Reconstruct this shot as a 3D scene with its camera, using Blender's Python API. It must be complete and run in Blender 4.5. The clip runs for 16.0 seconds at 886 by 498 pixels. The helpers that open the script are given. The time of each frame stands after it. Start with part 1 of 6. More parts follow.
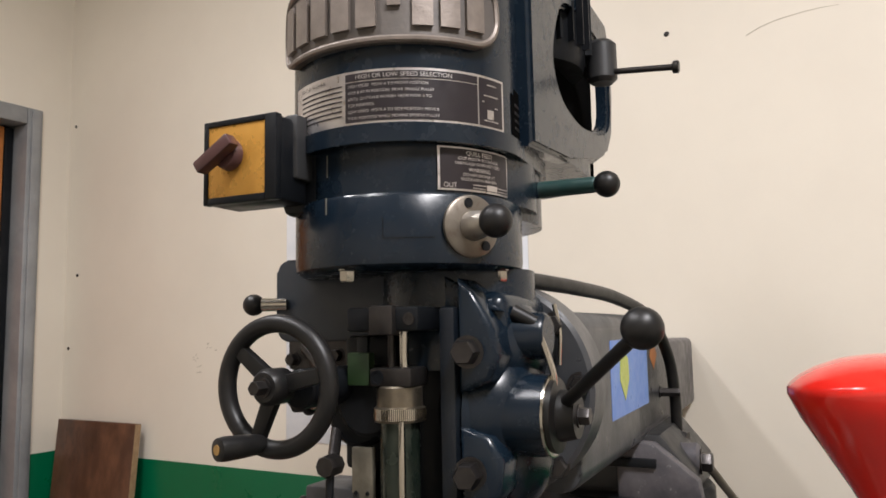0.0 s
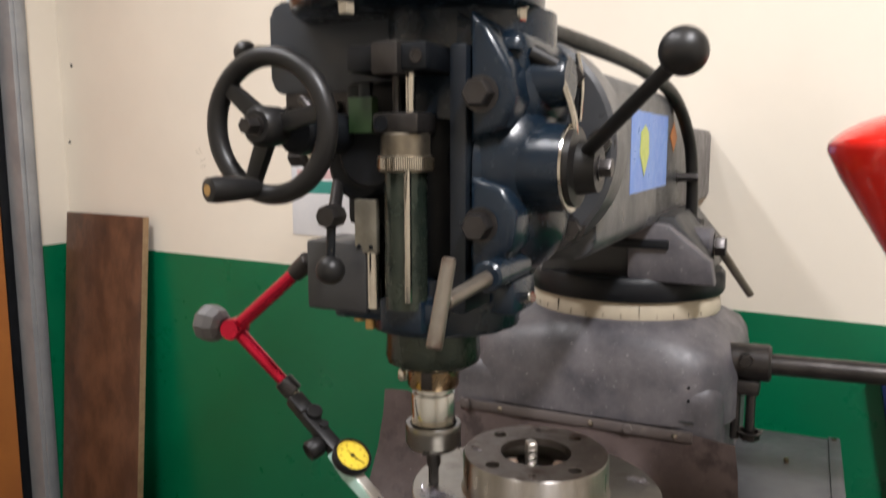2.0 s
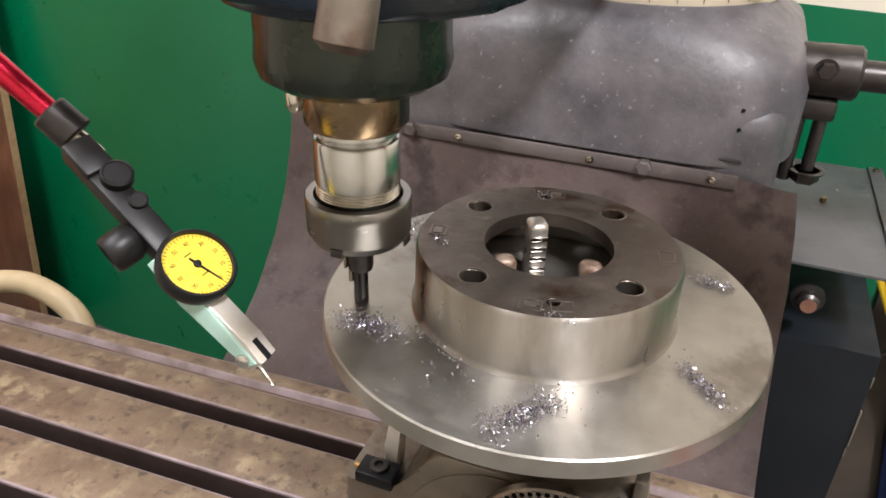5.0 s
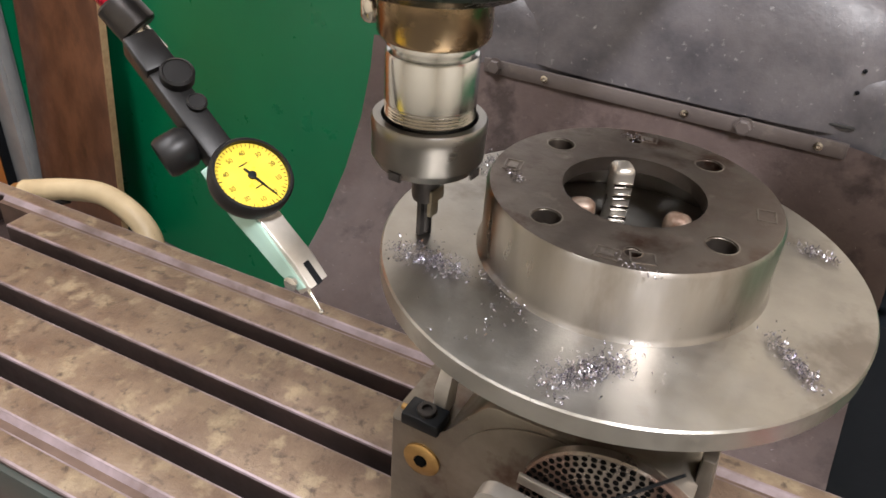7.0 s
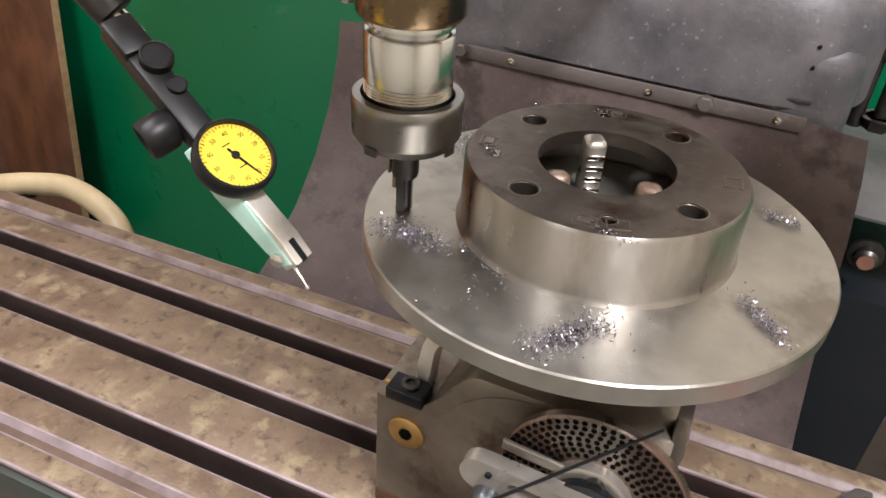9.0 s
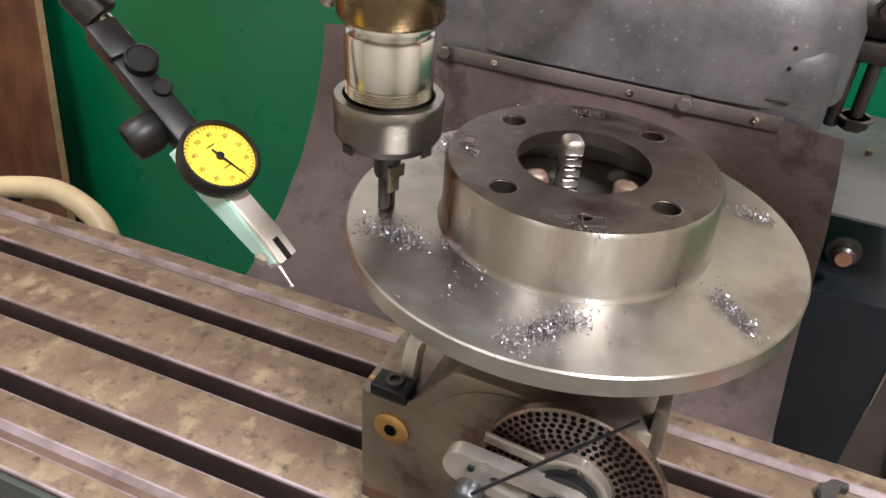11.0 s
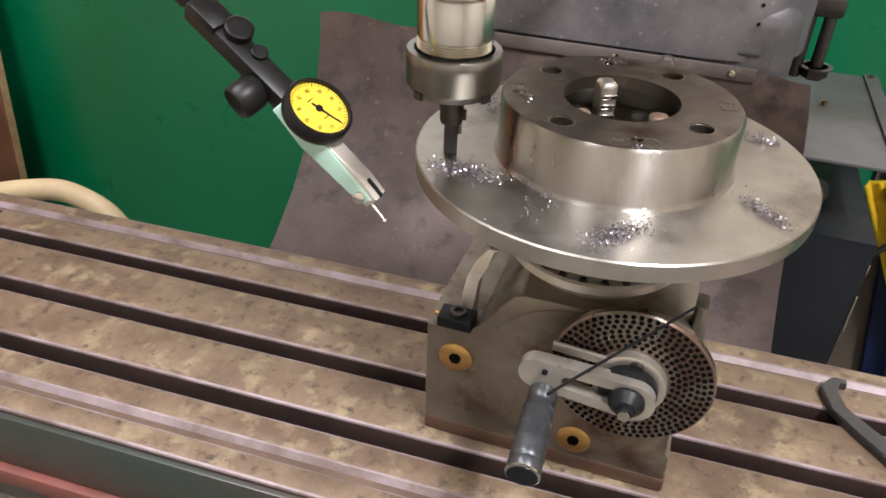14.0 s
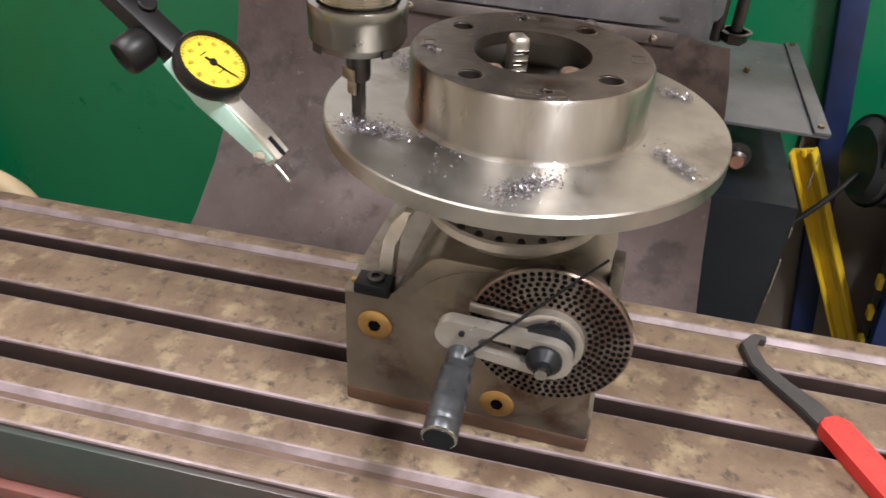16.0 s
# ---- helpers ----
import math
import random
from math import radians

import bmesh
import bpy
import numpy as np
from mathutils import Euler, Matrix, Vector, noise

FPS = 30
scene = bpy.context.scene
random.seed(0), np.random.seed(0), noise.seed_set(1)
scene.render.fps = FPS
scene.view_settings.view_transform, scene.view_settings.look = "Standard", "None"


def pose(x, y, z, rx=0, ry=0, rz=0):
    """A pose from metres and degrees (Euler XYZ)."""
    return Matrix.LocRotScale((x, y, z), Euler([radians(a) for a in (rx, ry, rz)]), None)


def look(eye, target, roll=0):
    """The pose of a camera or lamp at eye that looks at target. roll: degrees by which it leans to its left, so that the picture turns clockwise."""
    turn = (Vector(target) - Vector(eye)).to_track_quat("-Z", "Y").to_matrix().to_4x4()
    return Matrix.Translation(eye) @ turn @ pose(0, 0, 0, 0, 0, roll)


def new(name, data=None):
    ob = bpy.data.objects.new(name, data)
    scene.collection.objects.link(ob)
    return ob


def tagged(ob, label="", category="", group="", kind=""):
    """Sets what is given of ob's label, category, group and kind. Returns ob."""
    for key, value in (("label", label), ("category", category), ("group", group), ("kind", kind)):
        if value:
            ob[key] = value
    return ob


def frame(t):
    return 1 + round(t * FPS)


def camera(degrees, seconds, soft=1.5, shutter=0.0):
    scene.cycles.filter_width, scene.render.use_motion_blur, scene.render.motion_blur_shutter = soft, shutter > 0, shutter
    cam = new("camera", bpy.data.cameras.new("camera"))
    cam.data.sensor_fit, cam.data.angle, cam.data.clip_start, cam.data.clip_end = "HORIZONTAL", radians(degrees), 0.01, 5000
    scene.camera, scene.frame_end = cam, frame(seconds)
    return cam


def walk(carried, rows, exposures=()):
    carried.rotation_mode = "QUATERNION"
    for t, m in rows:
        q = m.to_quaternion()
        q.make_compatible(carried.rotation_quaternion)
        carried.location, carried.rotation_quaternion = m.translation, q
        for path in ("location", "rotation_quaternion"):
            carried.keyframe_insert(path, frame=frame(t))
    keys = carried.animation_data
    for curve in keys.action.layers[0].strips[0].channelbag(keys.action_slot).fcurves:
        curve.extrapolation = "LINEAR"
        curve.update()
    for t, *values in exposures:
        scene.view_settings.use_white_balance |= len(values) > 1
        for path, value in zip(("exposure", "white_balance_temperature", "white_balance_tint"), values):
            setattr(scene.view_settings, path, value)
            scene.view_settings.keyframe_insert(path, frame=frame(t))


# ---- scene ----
cam = camera(60.6, 16.0, soft=1.6, shutter=0.5)
PATH = [
    (0, (0.227, -0.664, 1.503), (-0.613, 1.138, 1.717), -1.1),
    (0.5, (0.234, -0.665, 1.496), (-0.619, 1.126, 1.75), -1.0),
    (1, (0.23, -0.66, 1.49), (-0.641, 1.132, 1.657), -0.9),
    (1.5, (0.22, -0.641, 1.471), (-0.651, 1.159, 1.428), -0.7),
    (2, (0.202, -0.616, 1.448), (-0.658, 1.17, 1.183), -0.1),
    (2.5, (0.188, -0.583, 1.43), (-0.657, 1.174, 0.981), 0.2),
    (3, (0.164, -0.539, 1.413), (-0.642, 1.194, 0.825), -0.0),
    (3.5, (0.135, -0.485, 1.392), (-0.579, 1.231, 0.653), -0.4),
    (3.7, (0.117, -0.457, 1.387), (-0.556, 1.256, 0.603), -0.5),
    (5.8, (0.056, -0.294, 1.342), (-0.595, 1.262, 0.266), 4.7),
    (6, (0.058, -0.294, 1.338), (-0.636, 1.237, 0.254), 5.1),
    (6.5, (0.051, -0.296, 1.336), (-0.687, 1.202, 0.236), 4.7),
    (7, (0.054, -0.301, 1.338), (-0.681, 1.193, 0.228), 4.1),
    (7.5, (0.057, -0.308, 1.34), (-0.655, 1.191, 0.224), 4.2),
    (8, (0.055, -0.311, 1.34), (-0.632, 1.192, 0.214), 4.3),
    (8.5, (0.053, -0.313, 1.339), (-0.61, 1.199, 0.209), 3.9),
    (9, (0.053, -0.314, 1.337), (-0.593, 1.207, 0.21), 4.2),
    (9.5, (0.057, -0.316, 1.34), (-0.572, 1.217, 0.219), 4.7),
    (11.8, (0.059, -0.325, 1.339), (-0.561, 1.211, 0.219), 4.1),
    (12, (0.056, -0.331, 1.337), (-0.566, 1.205, 0.218), 3.9),
    (12.5, (0.046, -0.347, 1.336), (-0.553, 1.192, 0.208), 2.9),
    (13, (0.037, -0.36, 1.331), (-0.515, 1.184, 0.186), 2.2),
    (13.5, (0.025, -0.381, 1.333), (-0.5, 1.172, 0.188), 2.1),
    (14, (0.025, -0.396, 1.337), (-0.471, 1.187, 0.22), 2.5),
    (14.5, (0.027, -0.398, 1.331), (-0.427, 1.208, 0.229), 3.4),
    (15, (0.03, -0.392, 1.326), (-0.397, 1.21, 0.207), 4.0),
    (15.5, (0.033, -0.39, 1.322), (-0.364, 1.204, 0.18), 4.0),
    (16, (0.042, -0.388, 1.322), (-0.311, 1.211, 0.175), 3.8),
]
walk(cam, [(t, look(eye, target, roll)) for t, eye, target, roll in PATH],
     exposures=[(0.0, -0.46), (0.5, -0.53), (1.0, -0.46), (1.5, -0.28), (2.0, -0.06), (2.5, 0.33), (3.0, 0.55), (3.5, 0.65), (6.0, 0.45), (12.0, 0.45), (16.0, 0.45)])

# ---- light ----
world = bpy.data.worlds.new("world")
scene.world = world
world.use_nodes = True
world.node_tree.nodes["Background"].inputs[0].default_value = (1.0, 0.96, 0.9, 1)
world.node_tree.nodes["Background"].inputs[1].default_value = 0.25


def ceiling_lamp(x, y, power):
    """The light of a short fluorescent fitting under the ceiling."""
    data = bpy.data.lights.new("ceiling_light", "AREA")
    data.shape, data.size, data.size_y, data.energy, data.color = "RECTANGLE", 0.14, 0.6, power, (1.0, 0.975, 1.0)
    new("ceiling_light", data).matrix_world = pose(x, y, 2.93)


ceiling_lamp(-1.00, -0.35, 26)
ceiling_lamp(0.90, -0.80, 80)
ceiling_lamp(-0.45, -0.85, 20)

# ---- materials ----
def material(name, color, rough=0.5, metal=0.0, color2=None, scale=30.0, bump=0.0, bscale=200.0, spots=None, spot_scale=8.0, spot_at=0.6,
             rvar=0.1, stretch=(1, 1, 1), coat=0.0, detail=6.0, turned=0.0, spec=0.5, soft=0.15, pale=None, pale_scale=50.0, pale_at=0.56):
    """A node material: two colours mixed by coarse and fine noise, a third in stains, varied gloss and fine relief."""
    m = bpy.data.materials.new(name)
    m.use_nodes = True
    nt = m.node_tree
    b = nt.nodes["Principled BSDF"]
    tc = nt.nodes.new("ShaderNodeTexCoord")
    mp = nt.nodes.new("ShaderNodeMapping")
    mp.inputs["Scale"].default_value = stretch
    nt.links.new(tc.outputs["Object"], mp.inputs[0])

    def noise_of(sc, det=detail):
        n = nt.nodes.new("ShaderNodeTexNoise")
        n.inputs["Scale"].default_value, n.inputs["Detail"].default_value, n.inputs["Roughness"].default_value = sc, det, 0.62
        nt.links.new(mp.outputs[0], n.inputs["Vector"])
        return n

    def ramp(node, lo, hi):
        r = nt.nodes.new("ShaderNodeMapRange")
        r.inputs[1].default_value, r.inputs[2].default_value = lo, hi
        nt.links.new(node.outputs[0], r.inputs[0])
        return r

    def mix(fac, a, c):
        x = nt.nodes.new("ShaderNodeMix")
        x.data_type = "RGBA"
        nt.links.new(fac.outputs[0], x.inputs[0])
        for sock, v in ((x.inputs[6], a), (x.inputs[7], c)):
            if isinstance(v, tuple):
                sock.default_value = (*v, 1)
            else:
                nt.links.new(v.outputs[2], sock)
        return x

    color2 = color2 or tuple(c * 0.8 for c in color)
    n1 = noise_of(scale)
    out = mix(ramp(n1, 0.5 - soft, 0.5 + soft), color, color2)
    if pale:
        out = mix(ramp(noise_of(pale_scale, 12.0), pale_at, pale_at + 0.13), out, pale)
    if spots:
        out = mix(ramp(noise_of(spot_scale, 9.0), spot_at, spot_at + 0.12), out, spots)
    nt.links.new(out.outputs[2], b.inputs["Base Color"])
    b.inputs["Metallic"].default_value, b.inputs["Specular IOR Level"].default_value = metal, spec
    r = nt.nodes.new("ShaderNodeMapRange")
    r.inputs[1].default_value, r.inputs[2].default_value = 0.3, 0.7
    r.inputs[3].default_value, r.inputs[4].default_value = max(rough - rvar, 0.03), min(rough + rvar, 1)
    nt.links.new(noise_of(scale * 2.7).outputs[0], r.inputs[0])
    nt.links.new(r.outputs[0], b.inputs["Roughness"])
    if coat:
        b.inputs["Coat Weight"].default_value, b.inputs["Coat Roughness"].default_value = coat, 0.12
    if turned:
        tg = nt.nodes.new("ShaderNodeTangent")
        tg.direction_type, tg.axis = "RADIAL", "Z"
        b.inputs["Anisotropic"].default_value = turned
        b.inputs["Anisotropic Rotation"].default_value = 0.25
        nt.links.new(tg.outputs[0], b.inputs["Tangent"])
    if bump:
        bp = nt.nodes.new("ShaderNodeBump")
        bp.inputs["Strength"].default_value, bp.inputs["Distance"].default_value = bump, 0.001
        nt.links.new(noise_of(bscale, 4.0).outputs[0], bp.inputs["Height"])
        nt.links.new(bp.outputs[0], b.inputs["Normal"])
    return m


M_WALL = material("cream_plaster", (0.76, 0.70, 0.60), 0.55, 0, (0.72, 0.66, 0.565), 2.5, 0.12, 160)
M_GREEN = material("green_gloss_paint", (0.0, 0.142, 0.059), 0.34, 0, (0.0, 0.126, 0.052), 3, 0.1, 90)
M_FLOOR = material("concrete_floor", (0.16, 0.15, 0.13), 0.7, 0, (0.09, 0.085, 0.08), 4, 0.3, 60)
M_CEIL = material("white_ceiling", (0.78, 0.76, 0.70), 0.8, 0, (0.74, 0.72, 0.66), 2)
M_BLUE = material("dark_blue_enamel", (0.0045, 0.010, 0.018), 0.25, 0, (0.006, 0.0125, 0.021), 22, 0.04, 260, (0.009, 0.014, 0.020), 9, 0.66, 0.06, spec=0.38)
M_GREY = material("worn_grey_paint", (0.046, 0.044, 0.052), 0.46, 0, (0.112, 0.104, 0.112), 16, 0.5, 130, (0.26, 0.25, 0.25), 170, 0.625)
M_BLACKP = material("black_enamel", (0.004, 0.005, 0.0065), 0.42, 0, (0.008, 0.009, 0.011), 14, 0.1, 200, spec=0.2)
M_BROWNR = material("rubber_sheet", (0.042, 0.027, 0.024), 0.62, 0, (0.074, 0.052, 0.048), 11, 0.4, 190, (0.024, 0.014, 0.012), 24, 0.52, detail=12, spec=0.35, pale=(0.10, 0.075, 0.07), pale_scale=120, pale_at=0.62)
M_TABLE = material("stained_table_steel", (0.104, 0.068, 0.046), 0.44, 0.2, (0.165, 0.118, 0.079), 24, 0.55, 420, (0.058, 0.040, 0.029), 100, 0.545, 0.12, detail=15, soft=0.12, pale=(0.235, 0.184, 0.118), pale_scale=38, pale_at=0.525)
M_SLOT = material("dark_brown_slot", (0.040, 0.024, 0.020), 0.5, 0.2, (0.026, 0.017, 0.015), 20, 0.2)
# Bare steel of bevels and banks; its lilac sheen is put into the colour.
M_GROOVE = material("bare_groove_lilac_sheen", (0.25, 0.20, 0.215), 0.5, 0.3, (0.135, 0.10, 0.095), 22, 0.1, soft=0.12)
M_GRFLOOR = material("brown_groove_floor", (0.13, 0.085, 0.065), 0.45, 0.3, (0.085, 0.055, 0.042), 30, 0.2)
M_DISC = material("machined_disc", (0.30, 0.285, 0.26), 0.40, 1.0, (0.37, 0.355, 0.325), 22, 0.1, 400, (0.20, 0.18, 0.16), 14, 0.54, 0.08, turned=0.6)
M_HATSIDE = material("turned_hat_side", (0.255, 0.238, 0.218), 0.32, 1.0, (0.325, 0.305, 0.282), 30, 0.06, 400, (0.19, 0.165, 0.145), 16, 0.55, 0.06, stretch=(1, 1, 0.3), turned=0.85)
M_HAT = material("dull_cast_steel", (0.090, 0.070, 0.058), 0.40, 0.85, (0.150, 0.128, 0.110), 24, 0.2, 300, (0.055, 0.030, 0.020), 30, 0.54, pale=(0.24, 0.21, 0.185), pale_scale=60, pale_at=0.58)
M_STEEL = material("turned_steel", (0.55, 0.52, 0.46), 0.2, 1.0, (0.48, 0.45, 0.4), 30, 0.03, 300, rvar=0.06)
M_CHROME = material("bright_steel", (0.68, 0.67, 0.64), 0.14, 1.0, (0.6, 0.59, 0.57), 30, rvar=0.04)
M_DARKST = material("dark_steel", (0.058, 0.053, 0.051), 0.38, 0.8, (0.034, 0.031, 0.03), 40, 0.1)
M_BRASS = material("old_brass", (0.46, 0.29, 0.11), 0.4, 0.9, (0.33, 0.20, 0.075), 60, 0.1)
M_BRONZE = material("oily_bronze_steel", (0.33, 0.24, 0.14), 0.25, 1.0, (0.25, 0.18, 0.11), 30, 0.05)
M_GROUND = material("ground_steel", (0.205, 0.184, 0.155), 0.38, 0.7, (0.145, 0.122, 0.098), 26, 0.2, 260, (0.075, 0.043, 0.031), 24, 0.55)
M_RUST = material("rusty_steel", (0.105, 0.055, 0.036), 0.5, 0.4, (0.07, 0.042, 0.030), 30, 0.3)
M_PLASTIC = material("black_plastic", (0.006, 0.0058, 0.0058), 0.42, 0, (0.010, 0.0095, 0.0095), 30, 0.05, rvar=0.06, spec=0.35)
M_RED = material("red_paint", (0.68, 0.02, 0.012), 0.16, 0, (0.62, 0.018, 0.012), 10, coat=0.5, rvar=0.04)
M_CLAMP = material("black_anodised_clamp", (0.0045, 0.0042, 0.0042), 0.42, 0, (0.007, 0.0065, 0.0065), 30, 0.05, rvar=0.06, spec=0.22)
M_REDAN = material("red_anodised", (0.55, 0.012, 0.045), 0.2, 0.75, (0.42, 0.010, 0.032), 40)
M_WOOD = material("brown_board", (0.120, 0.056, 0.032), 0.4, 0, (0.066, 0.031, 0.019), 15, 0.2, 160, (0.022, 0.014, 0.011), 7, 0.57, stretch=(1, 1, 0.55), detail=12, soft=0.1)
M_PLY = material("pale_plywood_edge", (0.36, 0.24, 0.13), 0.6, 0, (0.27, 0.17, 0.09), 60)
M_ORANGE = material("orange_door", (0.45, 0.16, 0.035), 0.5, 0, (0.38, 0.13, 0.03), 6)
M_FRAME = material("grey_frame", (0.33, 0.34, 0.35), 0.4, 0.3, (0.26, 0.27, 0.28), 9, 0.1)
M_CREAM = material("ring_cream", (0.42, 0.37, 0.28), 0.45, 0, (0.34, 0.29, 0.22), 14, 0.15, 200, (0.25, 0.2, 0.15), 20, 0.64)

M_GREYL = material("lighter_grey_paint", (0.038, 0.041, 0.046), 0.35, 0, (0.060, 0.062, 0.067), 9, 0.25, 150, (0.10, 0.098, 0.095), 60, 0.64)
# Cutter flats: the disc's reflection is put into this pale metal colour.
M_FLATREFL = material("flat_disc_reflection", (0.26, 0.23, 0.17), 0.36, 0.8, (0.20, 0.175, 0.13), 80)
M_ARM = material("satin_steel_arm", (0.47, 0.44, 0.40), 0.36, 0.8, (0.37, 0.34, 0.30), 40, 0.08, 300, (0.2, 0.165, 0.13), 30, 0.64)
M_PALEBR = material("pale_old_brass", (0.22, 0.19, 0.145), 0.36, 0.9, (0.15, 0.13, 0.10), 60)
M_PAPER = material("white_paper", (0.75, 0.76, 0.78), 0.7, 0, (0.66, 0.68, 0.72), 12)
M_YELLOW = material("yellow_paint", (0.62, 0.42, 0.02), 0.42, 0, (0.5, 0.33, 0.02), 12, 0.1, 100, (0.2, 0.14, 0.05), 20, 0.66)
M_NAVY = material("navy_paint", (0.006, 0.016, 0.065), 0.5, 0, (0.004, 0.009, 0.035), 12, spec=0.3)
M_DGREEN = material("dark_green_paint", (0.022, 0.032, 0.028), 0.36, 0, (0.045, 0.03, 0.028), 5, 0.1, 150, (0.07, 0.06, 0.06), 16, 0.66)
M_REDBR = material("worn_red_edge", (0.16, 0.05, 0.04), 0.45, 0.2, (0.07, 0.035, 0.03), 18, 0.2)
M_OILGREEN = material("oily_dark_steel", (0.035, 0.042, 0.032), 0.24, 0.5, (0.016, 0.026, 0.02), 25, 0.05, 200, (0.15, 0.13, 0.09), 14, 0.62)
M_BLUEBK = material("blue_black_enamel", (0.0035, 0.006, 0.010), 0.36, 0, (0.007, 0.010, 0.014), 20, 0.08, spec=0.35)
M_BLUEGR = material("blue_grey_enamel", (0.018, 0.024, 0.034), 0.42, 0, (0.022, 0.028, 0.038), 14, 0.1)
M_GREYBLK = material("grey_black_paint", (0.020, 0.021, 0.023), 0.45, 0, (0.030, 0.030, 0.031), 16, 0.12)
M_GREYTOP = material("dusty_grey_top", (0.085, 0.09, 0.095), 0.42, 0.2, (0.065, 0.067, 0.072), 14, 0.15, 180, (0.2, 0.2, 0.2), 30, 0.66)
M_TAG = material("green_tag_paint", (0.018, 0.045, 0.013), 0.5, 0, (0.013, 0.03, 0.01), 40)
M_SCALE = material("stained_pale_metal", (0.22, 0.205, 0.165), 0.4, 0.4, (0.15, 0.135, 0.105), 60, 0.05)
M_TEAL = material("teal_enamel", (0.03, 0.075, 0.07), 0.35, 0.1, (0.05, 0.085, 0.08), 40)
M_SWYEL = material("worn_yellow_plate", (0.58, 0.30, 0.06), 0.3, 0.4, (0.52, 0.26, 0.05), 30, 0.03, 200, (0.3, 0.16, 0.05), 40, 0.66)
M_MAROON = material("maroon_plastic", (0.075, 0.03, 0.028), 0.45, 0, (0.06, 0.025, 0.024), 30)
M_BADGE = material("grey_cast_badge", (0.13, 0.115, 0.105), 0.5, 0.35, (0.10, 0.09, 0.085), 40, 0.2, 300)
M_BADGE2 = material("rubbed_cast_metal", (0.24, 0.205, 0.18), 0.45, 0.5, (0.19, 0.16, 0.14), 60, 0.2, 300)
M_PLATEAL = material("brushed_aluminium_plate", (0.66, 0.63, 0.62), 0.33, 0.95, (0.54, 0.51, 0.51), 50, 0.03, 300)
M_PLATEBK = material("etched_black", (0.018, 0.014, 0.017), 0.4, 0, (0.024, 0.019, 0.021), 50, spec=0.3)
# Near-black without gloss: the shade inside holes, put into the colour.
M_HOLESHADE = material("hole_shade_black", (0.004, 0.004, 0.004), 0.8, 0, (0.005, 0.005, 0.005), 30, spec=0.0)
M_STICK = material("blue_sticker", (0.10, 0.22, 0.62), 0.35, 0, (0.13, 0.27, 0.66), 20)
M_CREST = material("yellow_green_print", (0.42, 0.5, 0.08), 0.4, 0, (0.5, 0.55, 0.12), 60)
M_RIM = material("bright_worn_rim", (0.62, 0.59, 0.55), 0.36, 0.5, (0.48, 0.45, 0.40), 40, 0.1, 300, (0.2, 0.15, 0.11), 30, 0.62)
M_RAIL = material("brown_grey_strip", (0.100, 0.084, 0.080), 0.5, 0.1, (0.072, 0.058, 0.055), 20, 0.3, 200, (0.13, 0.11, 0.10), 60, 0.62)
M_COPPER = material("worn_copper", (0.32, 0.16, 0.11), 0.4, 0.5, (0.22, 0.11, 0.08), 60)
M_STAMP = material("rubbed_stamp", (0.21, 0.185, 0.16), 0.42, 0.8, (0.12, 0.10, 0.085), 260)
M_GROUND2 = material("ground_swivel_face", (0.215, 0.190, 0.158), 0.39, 0.7, (0.150, 0.126, 0.100), 26, 0.2, 260, (0.08, 0.047, 0.034), 22, 0.55)
M_PLATE = material("oily_index_plate", (0.24, 0.21, 0.185), 0.30, 0.85, (0.125, 0.082, 0.066), 34, 0.15, 300, soft=0.08)
M_KNURL = material("knurled_grey", (0.06, 0.064, 0.07), 0.36, 0.6, (0.04, 0.043, 0.047), 40)
M_NUT = material("collet_nut_steel", (0.22, 0.21, 0.195), 0.32, 1.0, (0.17, 0.165, 0.15), 24, 0.04, rvar=0.07, turned=0.5)
M_COLLET = material("bright_turned_collet", (0.47, 0.47, 0.45), 0.22, 1.0, (0.40, 0.40, 0.385), 30, rvar=0.05, turned=0.5)
M_DARKKNOB = material("dark_grey_knob", (0.075, 0.072, 0.072), 0.45, 0, (0.09, 0.085, 0.085), 40)
M_SEAGREEN = material("sea_green_satin", (0.36, 0.53, 0.47), 0.42, 0.15, (0.33, 0.49, 0.44), 40)
M_DIAL = material("yellow_dial", (0.58, 0.43, 0.04), 0.35, 0, (0.54, 0.40, 0.04), 60, coat=0.6)
M_SPAN = material("blackened_spanner", (0.05, 0.05, 0.052), 0.38, 0.7, (0.065, 0.064, 0.066), 50, 0.15)
M_RED2 = material("dull_red_grip", (0.60, 0.035, 0.03), 0.5, 0, (0.52, 0.03, 0.026), 30, 0.05)
M_TUB = material("pale_plastic", (0.42, 0.44, 0.5), 0.4, 0, (0.4, 0.42, 0.48), 20)
M_HOSE = material("cream_rubber", (0.42, 0.33, 0.20), 0.55, 0, (0.34, 0.26, 0.15), 18, 0.15)
M_PANEL = material("dusty_hardboard", (0.095, 0.076, 0.062), 0.6, 0, (0.07, 0.055, 0.046), 9, 0.2, 120)
M_TEALPR = material("teal_print", (0.03, 0.22, 0.19), 0.6, 0, (0.04, 0.25, 0.21), 20)
M_PINKPR = material("pink_print", (0.62, 0.42, 0.42), 0.6, 0, (0.56, 0.38, 0.38), 20)
M_SCUFF = material("grey_scuff", (0.54, 0.49, 0.41), 0.7, 0, (0.44, 0.40, 0.33), 80)
M_BOX = material("blue_black_box_paint", (0.0060, 0.0078, 0.0105), 0.48, 0, (0.0085, 0.0105, 0.0135), 12, 0.1, 180, spec=0.22)
M_JAW = material("rusty_worn_jaw", (0.27, 0.21, 0.165), 0.45, 0.4, (0.14, 0.085, 0.058), 120, 0.6, 300, soft=0.1)
